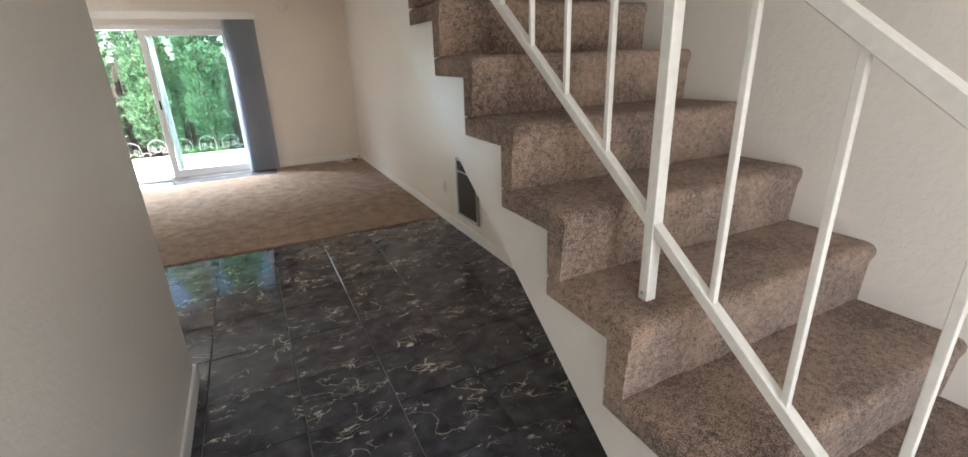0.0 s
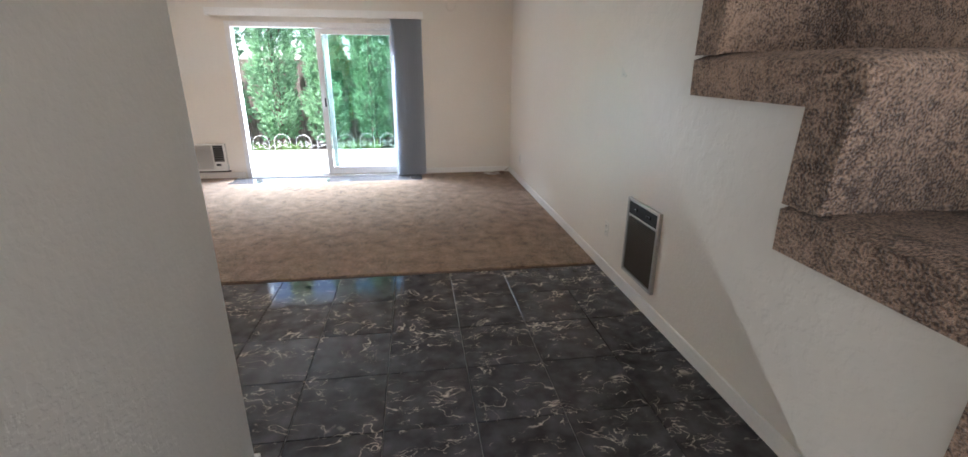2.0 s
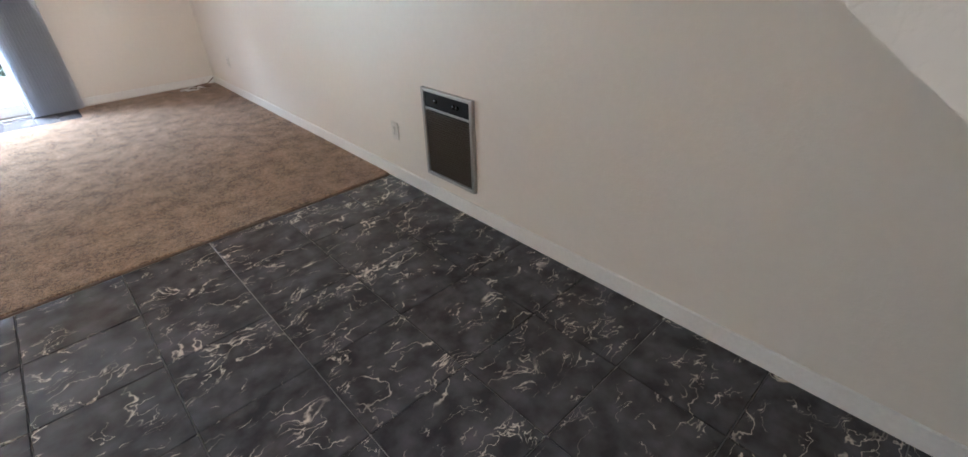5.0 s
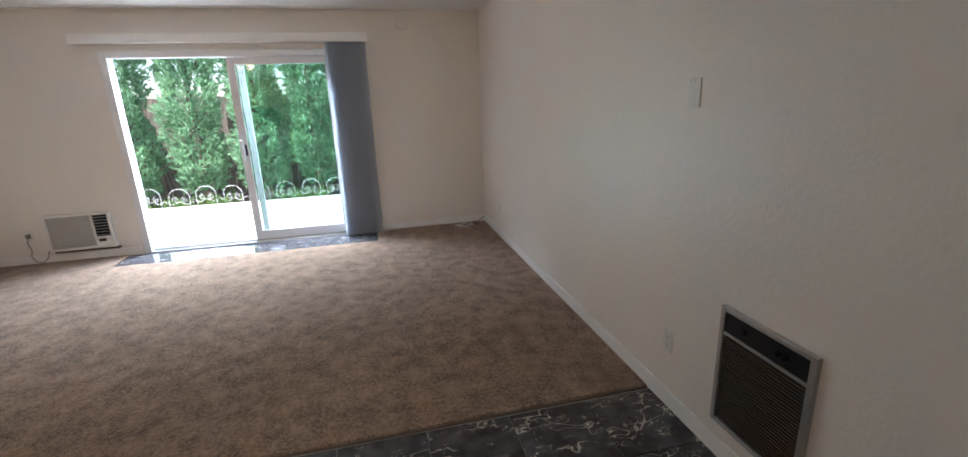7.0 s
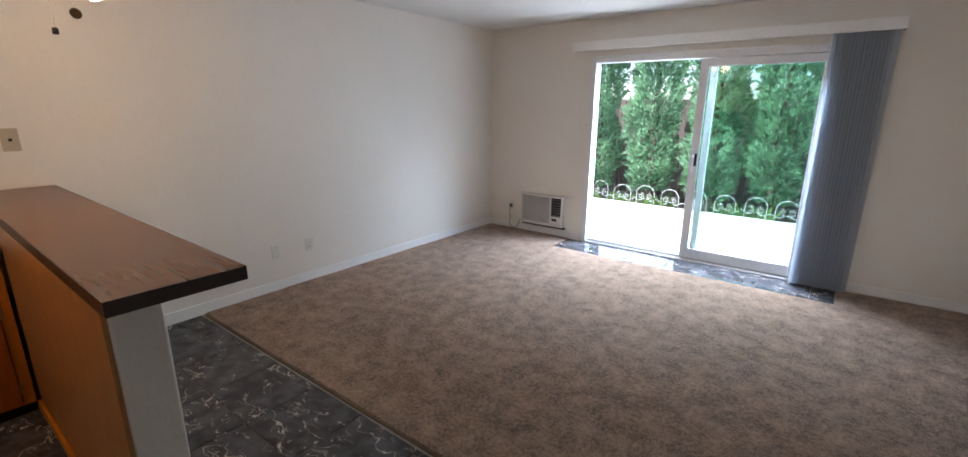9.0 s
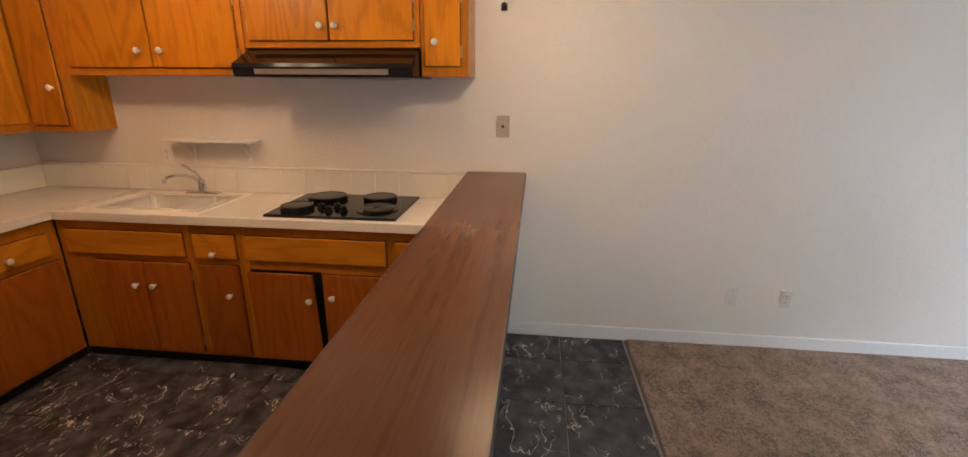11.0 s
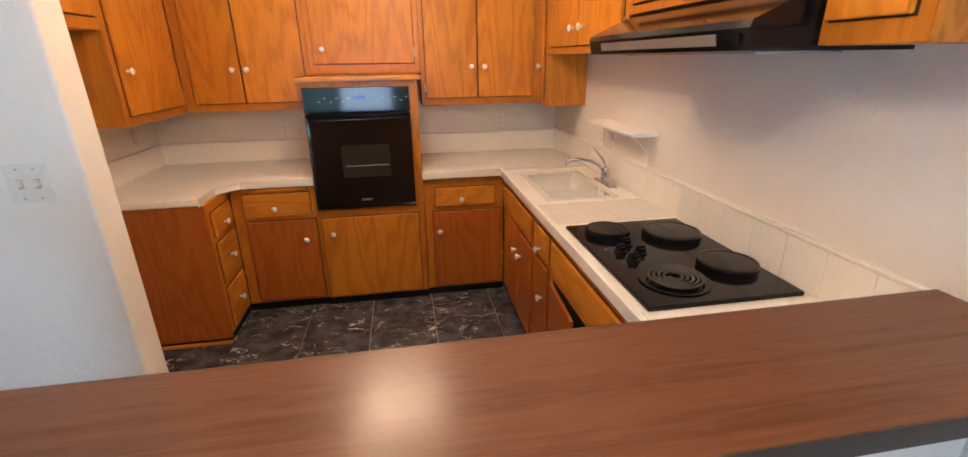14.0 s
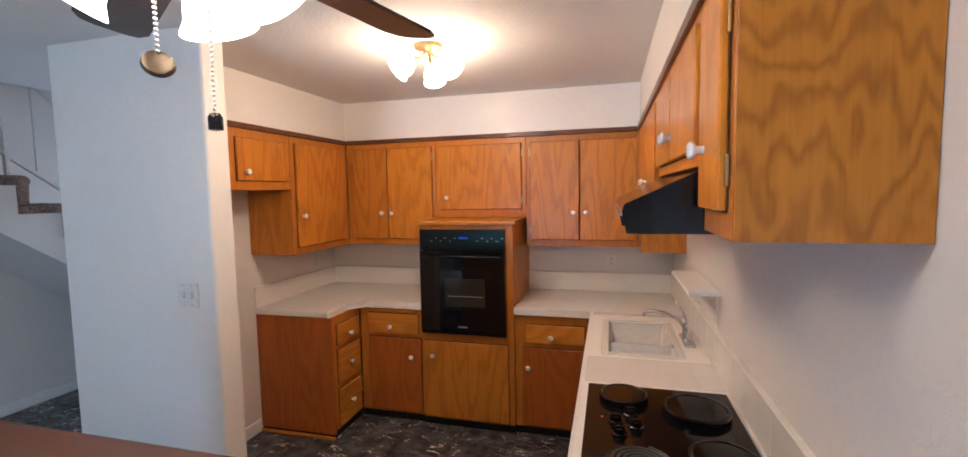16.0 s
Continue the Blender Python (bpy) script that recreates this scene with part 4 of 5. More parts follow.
part("handle", tube(bmesh.new(), [(OX0 + 0.03, -3.208, 1.262), (OX0 + 0.035, -3.172, 1.262), (OX1 - 0.035, -3.172, 1.262), (OX1 - 0.03, -3.208, 1.262)], 0.011, 10), BLACK, od, "black bar handle", smooth=50)
part("badge", boxes((-3.85, -3.785, -3.208, -3.2072, 0.752, 0.764)), STEEL, od, "small silver badge")
part("bottom_trim", boxes((OX0, OX1, -3.249, -3.214, OZ0, OZ0 + 0.016), bevel=0.003), BLACK, ov)
# sink side
DS = SF[1] - WEST - 0.002
cabinet("sink_cabinet", SF, -3.262, -2.47, 0, CT, DS, "oak sink base cabinet with a false front and two doors", [
    ("panel", -3.21, -2.51, 0.665, 0.80, None, None, 0), ("door", -3.06, -2.778, 0.075, 0.625, -2.825, 0.49, -1), ("door", -2.768, -2.50, 0.075, 0.625, -2.72, 0.49, 1)], kick=True, inside=0.70)
cabinet("base_cabinet", SF, -2.47, -2.185, 0, CT, DS, "narrow oak base cabinet with drawer and door between sink and cooktop", [
    ("drawer", -2.445, -2.21, 0.665, 0.80, -2.33, 0.695, 0), ("door", -2.445, -2.21, 0.075, 0.625, -2.27, 0.455, -1)], kick=True)
ckc = cabinet("cooktop_cabinet", SF, -2.185, -1.345, 0, CT, DS, "oak cooktop base cabinet with one door hanging ajar", [
    ("panel", -2.15, -1.38, 0.665, 0.80, None, None, 0), ("door", -1.735, -1.385, 0.075, 0.60, -1.685, 0.475, 1)], kick=True)
cabinet("base_cabinet", SF, -1.345, -1.035, 0, CT, DS, "narrow oak base cabinet with drawer and door beside the bar", [
    ("drawer", -1.325, -1.085, 0.665, 0.80, -1.18, 0.715, 0), ("door", -1.325, -1.085, 0.075, 0.625, -1.215, 0.48, 1)], kick=True)
# no hole is cut: a black sheet paints the shaded inside of the cabinet
part("reveal", face_box(bmesh.new(), SF, -2.15, -1.745, -0.001, 0.0012, 0.07, 0.61), BLACKM, ckc, "black sheet painting the shaded opening behind the loose door")
bm = face_box(bmesh.new(), SF, -2.145, -1.755, 0.0016, 0.018, 0.072, 0.595, 0.004)
bmesh.ops.rotate(bm, verts=bm.verts, cent=face_at(SF, -2.145, 0.0, 0.07), matrix=Matrix.Rotation(radians(-5), 3, "Z") @ Matrix.Rotation(radians(2.2), 3, "X"))
ld = part("door", bm, OAKB, ckc, "darker oak door hanging loose on its hinges")
knob(SF, -1.80, 0.465, ld, 0.046)
# drawers on the fridge side
lc = cabinet("drawer_cabinet", DF, -3.262, -2.905, 0, CT, NOOKX - DF[1] - 0.002, "oak drawer cabinet with three drawers at the counter end", [
    ("drawer", -3.225, -2.945, 0.66, 0.80, -3.085, 0.71, 0), ("drawer", -3.225, -2.945, 0.375, 0.62, -3.085, 0.50, 0), ("drawer", -3.225, -2.945, 0.08, 0.335, -3.085, 0.21, 0)], kick=True)
part("end_panel", boxes((-2.974, NOOKX - 0.002, -2.905, -2.893, 0.03, CT), bevel=0.001), OAKB, lc, "plain oak end panel")
part("floor_trim", boxes((-2.974, NOOKX - 0.002, -2.893, -2.875, 0, 0.018), bevel=0.003), OAKX, lc, "pale wooden floor trim")

# worktops
CZ = 0.905
SY0, SY1, SX0, SX1 = -3.035, -2.445, -5.15, -4.79
CKX0, CKX1, CKY0, CKY1 = -5.245, -4.732, -2.04, -1.325
bm = bmesh.new()
pts = [(WEST + 0.001, KSOUTH + 0.001), (-4.176, KSOUTH + 0.001), (-4.176, -3.243), (-4.70, -3.243), (-4.70, -1.026), (WEST + 0.001, -1.026)]


def worktop(bm, pts, z0, z1, cut=None):
    prism(bm, pts, 2, z0, z1)
    top = [e_ for e_ in bm.edges if abs(e_.verts[0].co.z - z1) < 1e-5 and abs(e_.verts[1].co.z - z1) < 1e-5]
    low = [e_ for e_ in bm.edges if abs(e_.verts[0].co.z - z0) < 1e-5 and abs(e_.verts[1].co.z - z0) < 1e-5]
    bmesh.ops.bevel(bm, geom=top + low, offset=0.008, segments=3, affect="EDGES", profile=0.5)
    return bm


def sink_cut(ob, x0, x1, y0, y1):
    """Cuts a well into a worktop."""
    cutter = boxes((x0, x1, y0, y1, 0.5, 1.2))
    me = finish(cutter, "cut", COUNTER)
    c_ = bpy.data.objects.new("cut", me)
    scene.collection.objects.link(c_)
    md = ob.modifiers.new("cut", "BOOLEAN")
    md.object, md.operation, md.solver = c_, "DIFFERENCE", "EXACT"
    deps = bpy.context.evaluated_depsgraph_get()
    done = bpy.data.meshes.new_from_object(ob.evaluated_get(deps))
    ob.modifiers.clear()
    ob.data = done
    bpy.data.objects.remove(c_)


wts = thing("worktop", (-5.0, -2.6, CT), "white laminate worktop with rolled edge round the sink and cooktop", "worktop")
ctop = part("slab", worktop(bm, pts, CT, CZ), COUNTER, wts, smooth=40)
part("rolled_edge", boxes((-4.702, -4.692, -3.235, -1.03, CT - 0.006, CZ + 0.0015), (-4.70, -4.18, -3.251, -3.241, CT - 0.006, CZ + 0.0015), bevel=0.0045), COUNTER, wts)
sink_cut(ctop, SX0, SX1, SY0, SY1)
bm = worktop(bmesh.new(), [(-3.494, KSOUTH + 0.001), (NOOKX - 0.001, KSOUTH + 0.001), (NOOKX - 0.001, -2.885), (-2.95, -2.885), (-2.95, -3.13), (-3.06, -3.243), (-3.494, -3.243)], CT, CZ)
wtc = thing("worktop", (-2.9, -3.5, CT), "white laminate corner worktop with rolled edge beside the oven", "worktop")
part("slab", bm, COUNTER, wtc, smooth=40)
part("rolled_edge", boxes((-3.492, -3.065, -3.251, -3.241, CT - 0.006, CZ + 0.0015), (-2.958, -2.948, -3.128, -2.888, CT - 0.006, CZ + 0.0015), bevel=0.0045), COUNTER, wtc)
# backsplashes
bs = structure("backsplash", boxes((WEST, -4.176, KSOUTH, KSOUTH + 0.018, CZ, 1.055), (-3.494, NOOKX, KSOUTH, KSOUTH + 0.018, CZ, 1.055), (NOOKX - 0.018, NOOKX, KSOUTH + 0.018, -2.885, CZ, 1.055), bevel=0.004), COUNTER, "white laminate upstand behind the counters", "backsplash")
bs2 = structure("backsplash_2", boxes((WEST, WEST + 0.012, KSOUTH + 0.018, -0.995, CZ, 1.06)), GROUT, "white square tile upstand behind sink and cooktop", "backsplash")
WTILE = material("white_glazed_tile", (0.82, 0.78, 0.71), 0.2, vary=0.04, fine_vary=0.02)
GROUTW = material("cream_grout", (0.74, 0.70, 0.63), 0.6)
bs2.data.materials[0] = GROUTW
solid("cap_strip", boxes((WEST, WEST + 0.024, KSOUTH + 0.018, -0.995, 1.06, 1.072), bevel=0.004), WTILE, "white rounded cap along the tile upstand", "trim", "structure")

# double sink
snk = thing("kitchen_sink", ((SX0 + SX1) / 2, (SY0 + SY1) / 2, 0.74), "white enamelled double bowl kitchen sink", "sink")
bm = boxes((SX0 - 0.015, SX0 + 0.02, SY0 - 0.015, SY1 + 0.015, CZ - 0.002, CZ + 0.006), (SX1 - 0.02, SX1 + 0.015, SY0 - 0.015, SY1 + 0.015, CZ - 0.002, CZ + 0.006), (SX0 + 0.02, SX1 - 0.02, SY0 - 0.015, SY0 + 0.02, CZ - 0.002, CZ + 0.006), (SX0 + 0.02, SX1 - 0.02, SY1 - 0.02, SY1 + 0.015, CZ - 0.002, CZ + 0.006), bevel=0.003)
part("rim", bm, CERAMIC, snk)
YM = -2.625
for y0, y1 in ((SY0 + 0.006, YM - 0.014), (YM + 0.014, SY1 - 0.006)):
    bm = bmesh.new()
    xa, xb, zb = SX0 + 0.006, SX1 - 0.006, 0.745
    n_ = 0.03
    t_ = [bm.verts.new(v) for v in ((xa, y0, CZ), (xb, y0, CZ), (xb, y1, CZ), (xa, y1, CZ))]
    b_ = [bm.verts.new(v) for v in ((xa + n_, y0 + n_, zb), (xb - n_, y0 + n_, zb), (xb - n_, y1 - n_, zb), (xa + n_, y1 - n_, zb))]
    for i in range(4):
        bm.faces.new((t_[i], t_[(i + 1) % 4], b_[(i + 1) % 4], b_[i]))
    bm.faces.new(b_)
    bmesh.ops.bevel(bm, geom=[e_ for e_ in bm.edges if len(e_.link_faces) == 2], offset=0.022, segments=3, affect="EDGES")
    bw = part("bowl", bm, CERAMIC, snk, smooth=60)
    part("drain", lathe(bmesh.new(), [(0.042, 0.0), (0.04, 0.003), (0.028, 0.001), (0.0, 0.0015)], Matrix.Translation(((xa + xb) / 2, (y0 + y1) / 2, zb + 0.001)), 20), CHROME, bw, "chrome drain")
part("divider", boxes((SX0 + 0.006, SX1 - 0.006, YM - 0.014, YM + 0.014, 0.76, CZ - 0.012), bevel=0.006), CERAMIC, snk)
fc = thing("faucet", (-5.205, -2.72, CZ), "chrome single-lever kitchen faucet behind the sink", "faucet")
part("base_plate", boxes((-5.235, -5.18, -2.83, -2.61, CZ, CZ + 0.012), bevel=0.006), CHROME, fc)
part("column", lathe(bmesh.new(), [(0.026, 0), (0.025, 0.05), (0.022, 0.075), (0.019, 0.085), (0, 0.09)], Matrix.Translation((-5.205, -2.72, CZ + 0.01)), 18), CHROME, fc, smooth=50)
part("spout", tube(bmesh.new(), [(-5.20, -2.72, 0.965), (-5.17, -2.735, 1.01), (-5.12, -2.755, 1.035), (-5.06, -2.775, 1.043), (-5.015, -2.79, 1.038), (-5.0, -2.795, 1.022), (-4.998, -2.796, 1.01)], 0.0105, 10), CHROME, fc, smooth=60)
part("lever", tube(bmesh.new(), [(-5.205, -2.72, 1.0), (-5.20, -2.735, 1.03), (-5.175, -2.775, 1.075), (-5.16, -2.80, 1.095)], 0.007, 8), CHROME, fc, smooth=60)

# cooktop
ck = thing("cooktop", ((CKX0 + CKX1) / 2, (CKY0 + CKY1) / 2, CZ), "black electric cooktop with three burner covers and one bare coil", "cooktop")
bm = box(bmesh.new(), CKX0, CKX1, CKY0, CKY1, CZ, CZ + 0.016, 0.006, 3)
part("top_plate", bm, BLACK, ck)
for (x, y, r) in ((-4.865, -1.915, 0.088), (-5.105, -1.845, 0.112), (-5.13, -1.535, 0.098)):
    c_ = part("burner_cover", lathe(bmesh.new(), [(0.0, 0.006), (r * 0.92, 0.006), (r, 0.004), (r, 0.022), (r * 0.985, 0.027), (r * 0.9, 0.029), (r * 0.86, 0.0265), (0.0, 0.0285)], Matrix.Translation((x, y, CZ + 0.012)), 40), BLACK, ck, "round black metal burner cover", smooth=30)
bx, by = -4.90, -1.475
part("drip_pan", lathe(bmesh.new(), [(0.112, 0.0), (0.112, 0.004), (0.098, 0.005), (0.075, -0.001), (0.0, -0.001)], Matrix.Translation((bx, by, CZ + 0.0165)), 36), BLACK, ck, smooth=40)
pts = [(bx + (0.018 + 0.073 * i / 150) * math.cos(i * 2 * math.pi * 4.7 / 150), by + (0.018 + 0.073 * i / 150) * math.sin(i * 2 * math.pi * 4.7 / 150), CZ + 0.029) for i in range(151)]
part("coil_element", tube(bmesh.new(), pts, 0.0048, 8), material("coil_steel", (0.10, 0.095, 0.09), 0.4, 0.7), ck, "grey spiral heating coil", smooth=60)
for (x, y) in ((-4.885, -1.785), (-4.835, -1.725), (-4.90, -1.70), (-4.845, -1.645)):
    k_ = part("control_knob", lathe(bmesh.new(), [(0.025, 0), (0.024, 0.006), (0.019, 0.009), (0.017, 0.024), (0.0, 0.025)], Matrix.Translation((x, y, CZ + 0.016)), 18), BLACK, ck, smooth=40)
    part("grip", boxes((x - 0.016, x + 0.016, y - 0.004, y + 0.004, CZ + 0.038, CZ + 0.046), bevel=0.002), BLACK, k_)
part("indicator", boxes((-4.795, -4.785, -1.76, -1.75, CZ + 0.016, CZ + 0.0175)), plain("red_lens", (0.5, 0.02, 0.01), 0.3), ck, "small red indicator")

# wall cabinets
UB, UR, UL = ("y", UF, 1), ("x", RF, 1), ("x", LF, -1)
BZ = 1.295
DU = UF - KSOUTH - 0.002
cabinet("wall_cabinet", UB, -5.012, -4.215, BZ, CABTOP, DU, "honey oak wall cabinet with two doors", [
    ("door", -5.0, -4.61, 1.345, 2.06, -4.65, 1.545, -1), ("door", -4.60, -4.25, 1.345, 2.06, -4.56, 1.545, 1)])
cabinet("wall_cabinet", UB, -4.215, -3.505, 1.51, CABTOP, DU, "honey oak wall cabinet with one door above the oven", [("door", -4.18, -3.54, 1.575, 2.06, -3.60, 1.665, -1)])
cabinet("wall_cabinet", UB, -3.505, -2.722, BZ, CABTOP, DU, "honey oak wall cabinet with two doors", [
    ("door", -3.47, -3.095, 1.345, 2.06, -3.13, 1.55, -1), ("door", -3.085, -2.79, 1.345, 2.06, -3.045, 1.55, 1)])
DR = RF - WEST - 0.002
cabinet("wall_cabinet", UR, -3.583, -3.29, BZ, CABTOP, DR, "narrow honey oak corner wall cabinet", [("door", -3.54, -3.33, 1.335, 2.06, -3.365, 1.545, -1)])
cabinet("wall_cabinet", UR, -3.288, -2.185, 1.615, CABTOP, DR, "short honey oak wall cabinet with two doors above the sink", [
    ("door", -3.23, -2.725, 1.655, 2.06, -2.785, 1.74, -1), ("door", -2.715, -2.225, 1.655, 2.06, -2.655, 1.74, 1)])
cabinet("wall_cabinet", UR, -2.183, -1.235, 1.755, CABTOP, DR, "shallow honey oak wall cabinet with two doors above the range hood", [
    ("door", -2.15, -1.715, 1.79, 2.06, -1.75, 1.86, -1), ("door", -1.705, -1.27, 1.79, 2.06, -1.67, 1.86, 1)])
ec = cabinet("wall_cabinet", UR, -1.233, -0.995, 1.615, CABTOP, DR, "small honey oak end wall cabinet with one door", [("door", -1.21, -1.03, 1.665, 2.06, -1.155, 1.78, 1)])
part("end_panel", boxes((WEST + 0.002, RF - 0.001, -0.995, -0.989, 1.615, CABTOP)), OAKP, ec, "plywood end panel with bold grain")
DL = NOOKX - LF - 0.002
cabinet("wall_cabinet", UL, -3.583, -2.88, BZ, CABTOP, DL, "honey oak wall cabinet in the fridge corner", [("door", -3.535, -2.925, 1.345, 2.06, -2.97, 1.56, -1)])
cabinet("wall_cabinet", UL, -2.878, -2.33, 1.745, CABTOP, DL, "short honey oak wall cabinet above the fridge space", [("door", -2.845, -2.40, 1.80, 2.05, -2.46, 1.85, -1)])
DTRIM = wood("dark_oak_crown", (0.05, 0.018, 0.006), (0.15, 0.055, 0.018), 0, contrast=0.4)
bm = boxes((WEST, LF, UF - 0.004, UF + 0.014, CABTOP - 0.03, CABTOP + 0.004), (RF - 0.004, RF + 0.014, UF + 0.014, -0.985, CABTOP - 0.03, CABTOP + 0.004), (LF - 0.014, LF + 0.004, UF + 0.014, PARTY - T, CABTOP - 0.03, CABTOP + 0.004), bevel=0.004)
solid("cabinet_crown", bm, DTRIM, "dark oak crown strip along the tops of the wall cabinets", "trim", "structure")

# range hood
hood = thing("range_hood", (-5.07, -1.7, 1.605), "black under-cabinet range hood with a sloped front and steel strip", "range hood")
pts = [(WEST + 0.002, 1.752), (-5.02, 1.752), (-4.845, 1.672), (-4.84, 1.655), (-4.85, 1.607), (-4.87, 1.605), (WEST + 0.002, 1.605)]
part("shell", prism(bmesh.new(), pts, 1, -2.165, -1.24), BLACK, hood)
def hood_quad(u0, u1, f0, f1, lift):
    a_, b_ = Vector((-4.84, 0, 1.655)), Vector((-4.85, 0, 1.607))
    n_ = Vector((1, 0, 0.02))
    bm = bmesh.new()
    p0, p1 = a_.lerp(b_, f0), a_.lerp(b_, f1)
    prism(bm, [(p0.x - 0.004, p0.z), (p1.x - 0.004, p1.z), (p1.x + lift, p1.z), (p0.x + lift, p0.z)], 1, u0, u1)
    return bm
part("steel_strip", hood_quad(-2.05, -1.36, 0.2, 0.75, 0.003), STEEL, hood, "steel control strip")
part("switch_knob", hood_quad(-1.33, -1.27, 0.25, 0.7, 0.006), BLACK, hood)
part("filter_panel", boxes((-5.2, -4.95, -2.05, -1.35, 1.601, 1.6052)), STEEL, hood, "grey mesh filter")

# small shelf over the sink
shf = thing("wall_shelf", (WEST + 0.06, -2.6, 1.225), "small white wooden shelf on two steel brackets", "shelf")
part("board", boxes((WEST + 0.004, WEST + 0.135, -2.90, -2.33, 1.232, 1.25), bevel=0.003), TRIM, shf)
for y in (-2.80, -2.42):
    b_ = part("bracket", boxes((WEST, WEST + 0.004, y - 0.011, y + 0.011, 1.06, 1.232), (WEST + 0.004, WEST + 0.12, y - 0.011, y + 0.011, 1.228, 1.232), bevel=0.001), TRIM, shf, "white steel bracket")
    part("brace", tube(bmesh.new(), [(WEST + 0.003, y, 1.13), (WEST + 0.05, y, 1.19), (WEST + 0.10, y, 1.229)], 0.004, 6), TRIM, b_)

# bar
BX1, BY0, BY1 = -2.99, -1.032, -0.682
hw = structure("half_wall", boxes((WEST, -3.10, -1.005, -0.875, 0, 1.033), bevel=0.008), PAINT, "cream half wall carrying the breakfast bar", "wall")
ORIGIN[hw.name] = Vector(hw.location)
part("corbel", boxes((-3.108, -3.092, -1.013, -0.868, 0.995, 1.034), bevel=0.002), TRIM, hw)
part("wood_panel", boxes((-4.72, -3.112, -1.018, -1.0055, 0.0, 1.02), bevel=0.001), wood("pale_panel", (0.26, 0.12, 0.04), (0.40, 0.21, 0.085), 2, contrast=0.3), hw, "thin wood panel on the kitchen side")
part("panel_base", boxes((-4.72, -3.10, -1.034, -1.0185, 0.0, 0.06), bevel=0.003), OAKX, hw)
bt = thing("bar_top", ((WEST + BX1) / 2, (BY0 + BY1) / 2, 1.034), "walnut-look laminate breakfast bar top with dark edges", "bar top")
part("board", boxes((WEST + 0.002, BX1 - 0.003, BY0 + 0.003, BY1 - 0.003, 1.036, 1.077)), WALNUT, bt)
part("edge_band", boxes((WEST + 0.002, BX1, BY0, BY0 + 0.003, 1.034, 1.0765), (WEST + 0.002, BX1, BY1 - 0.003, BY1, 1.034, 1.0765), (BX1 - 0.003, BX1, BY0 + 0.003, BY1 - 0.003, 1.034, 1.0765)), EDGE, bt, "dark edge banding")

# ---------------------------------------------------------------- lamps
SHADE = glow("lit_white_glass", (1.0, 0.74, 0.45), 3.5)
FX, FY = -4.208, -0.695
fan = thing("ceiling_fan", (FX, FY, 1.9), "ceiling fan with dark wooden blades and four lit glass shades", "ceiling fan")
FANB = wood("dark_fan_blade", (0.012, 0.007, 0.005), (0.04, 0.022, 0.014), 0, contrast=0.4)
BRONZE = material("dark_bronze", (0.10, 0.075, 0.05), 0.35, 0.9)
part("canopy", lathe(bmesh.new(), [(0.0, 0), (0.075, 0), (0.07, -0.03), (0.03, -0.05), (0.014, -0.06), (0.014, -0.10), (0.0, -0.10)], Matrix.Translation((FX, FY, CEILZ)), 28), BRONZE, fan, smooth=40)
part("motor", lathe(bmesh.new(), [(0.0, 2.355), (0.06, 2.35), (0.11, 2.32), (0.125, 2.25), (0.12, 2.17), (0.08, 2.145), (0.06, 2.11), (0.075, 2.10), (0.07, 2.07), (0.0, 2.065)], Matrix.Translation((FX, FY, 0)), 32), BRONZE, fan, smooth=40)
for i in range(5):
    ang = radians(-102.6 + 72 * i)
    m = Matrix.Translation((FX, FY, 2.105)) @ Matrix.Rotation(ang, 4, "Z") @ Matrix.Rotation(radians(11), 4, "X")
    bm = prism(bmesh.new(), [(0.17, -0.05), (0.22, -0.062), (0.56, -0.07), (0.60, -0.055), (0.61, -0.03), (0.61, 0.03), (0.60, 0.055), (0.56, 0.07), (0.22, 0.062), (0.17, 0.05)], 2, -0.004, 0.004)
    bmesh.ops.transform(bm, matrix=m, verts=bm.verts)
    b_ = part("blade", bm, FANB, fan, "dark brown wooden blade")
    bm = prism(bmesh.new(), [(0.07, -0.02), (0.20, -0.035), (0.25, 0.0), (0.20, 0.035), (0.07, 0.02)], 2, 0.004, 0.009)
    bmesh.ops.transform(bm, matrix=m, verts=bm.verts)
    part("blade_iron", bm, BRONZE, b_)
BELL = [(r_ * 0.78, h_ * 0.78) for r_, h_ in [(0.02, 0.0), (0.028, -0.012), (0.045, -0.045), (0.055, -0.08), (0.065, -0.115), (0.082, -0.14), (0.080, -0.14), (0.062, -0.113), (0.051, -0.08), (0.041, -0.045), (0.02, -0.01)]]
for i in range(4):
    ang = radians(20 + 90 * i)
    out = Vector((math.cos(ang), math.sin(ang), 0))
    at = Vector((FX, FY, 2.085)) + out * 0.085
    tilt = axis_m(at, (-out * 0.75 + Vector((0, 0, 1))).normalized())
    a_ = part("lamp_arm", tube(bmesh.new(), [(FX, FY, 2.08), Vector((FX, FY, 2.085)) + out * 0.06, at + Vector((0, 0, 0.004))], 0.010, 8), BRONZE, fan, smooth=60)
    s_ = part("shade", lathe(bmesh.new(), BELL, tilt, 28), SHADE, a_, "lit white glass bell shade", smooth=60)
    s_.visible_shadow = False
    bulb("fan_bulb", at + out * 0.05 + Vector((0, 0, -0.07)), 0.45)
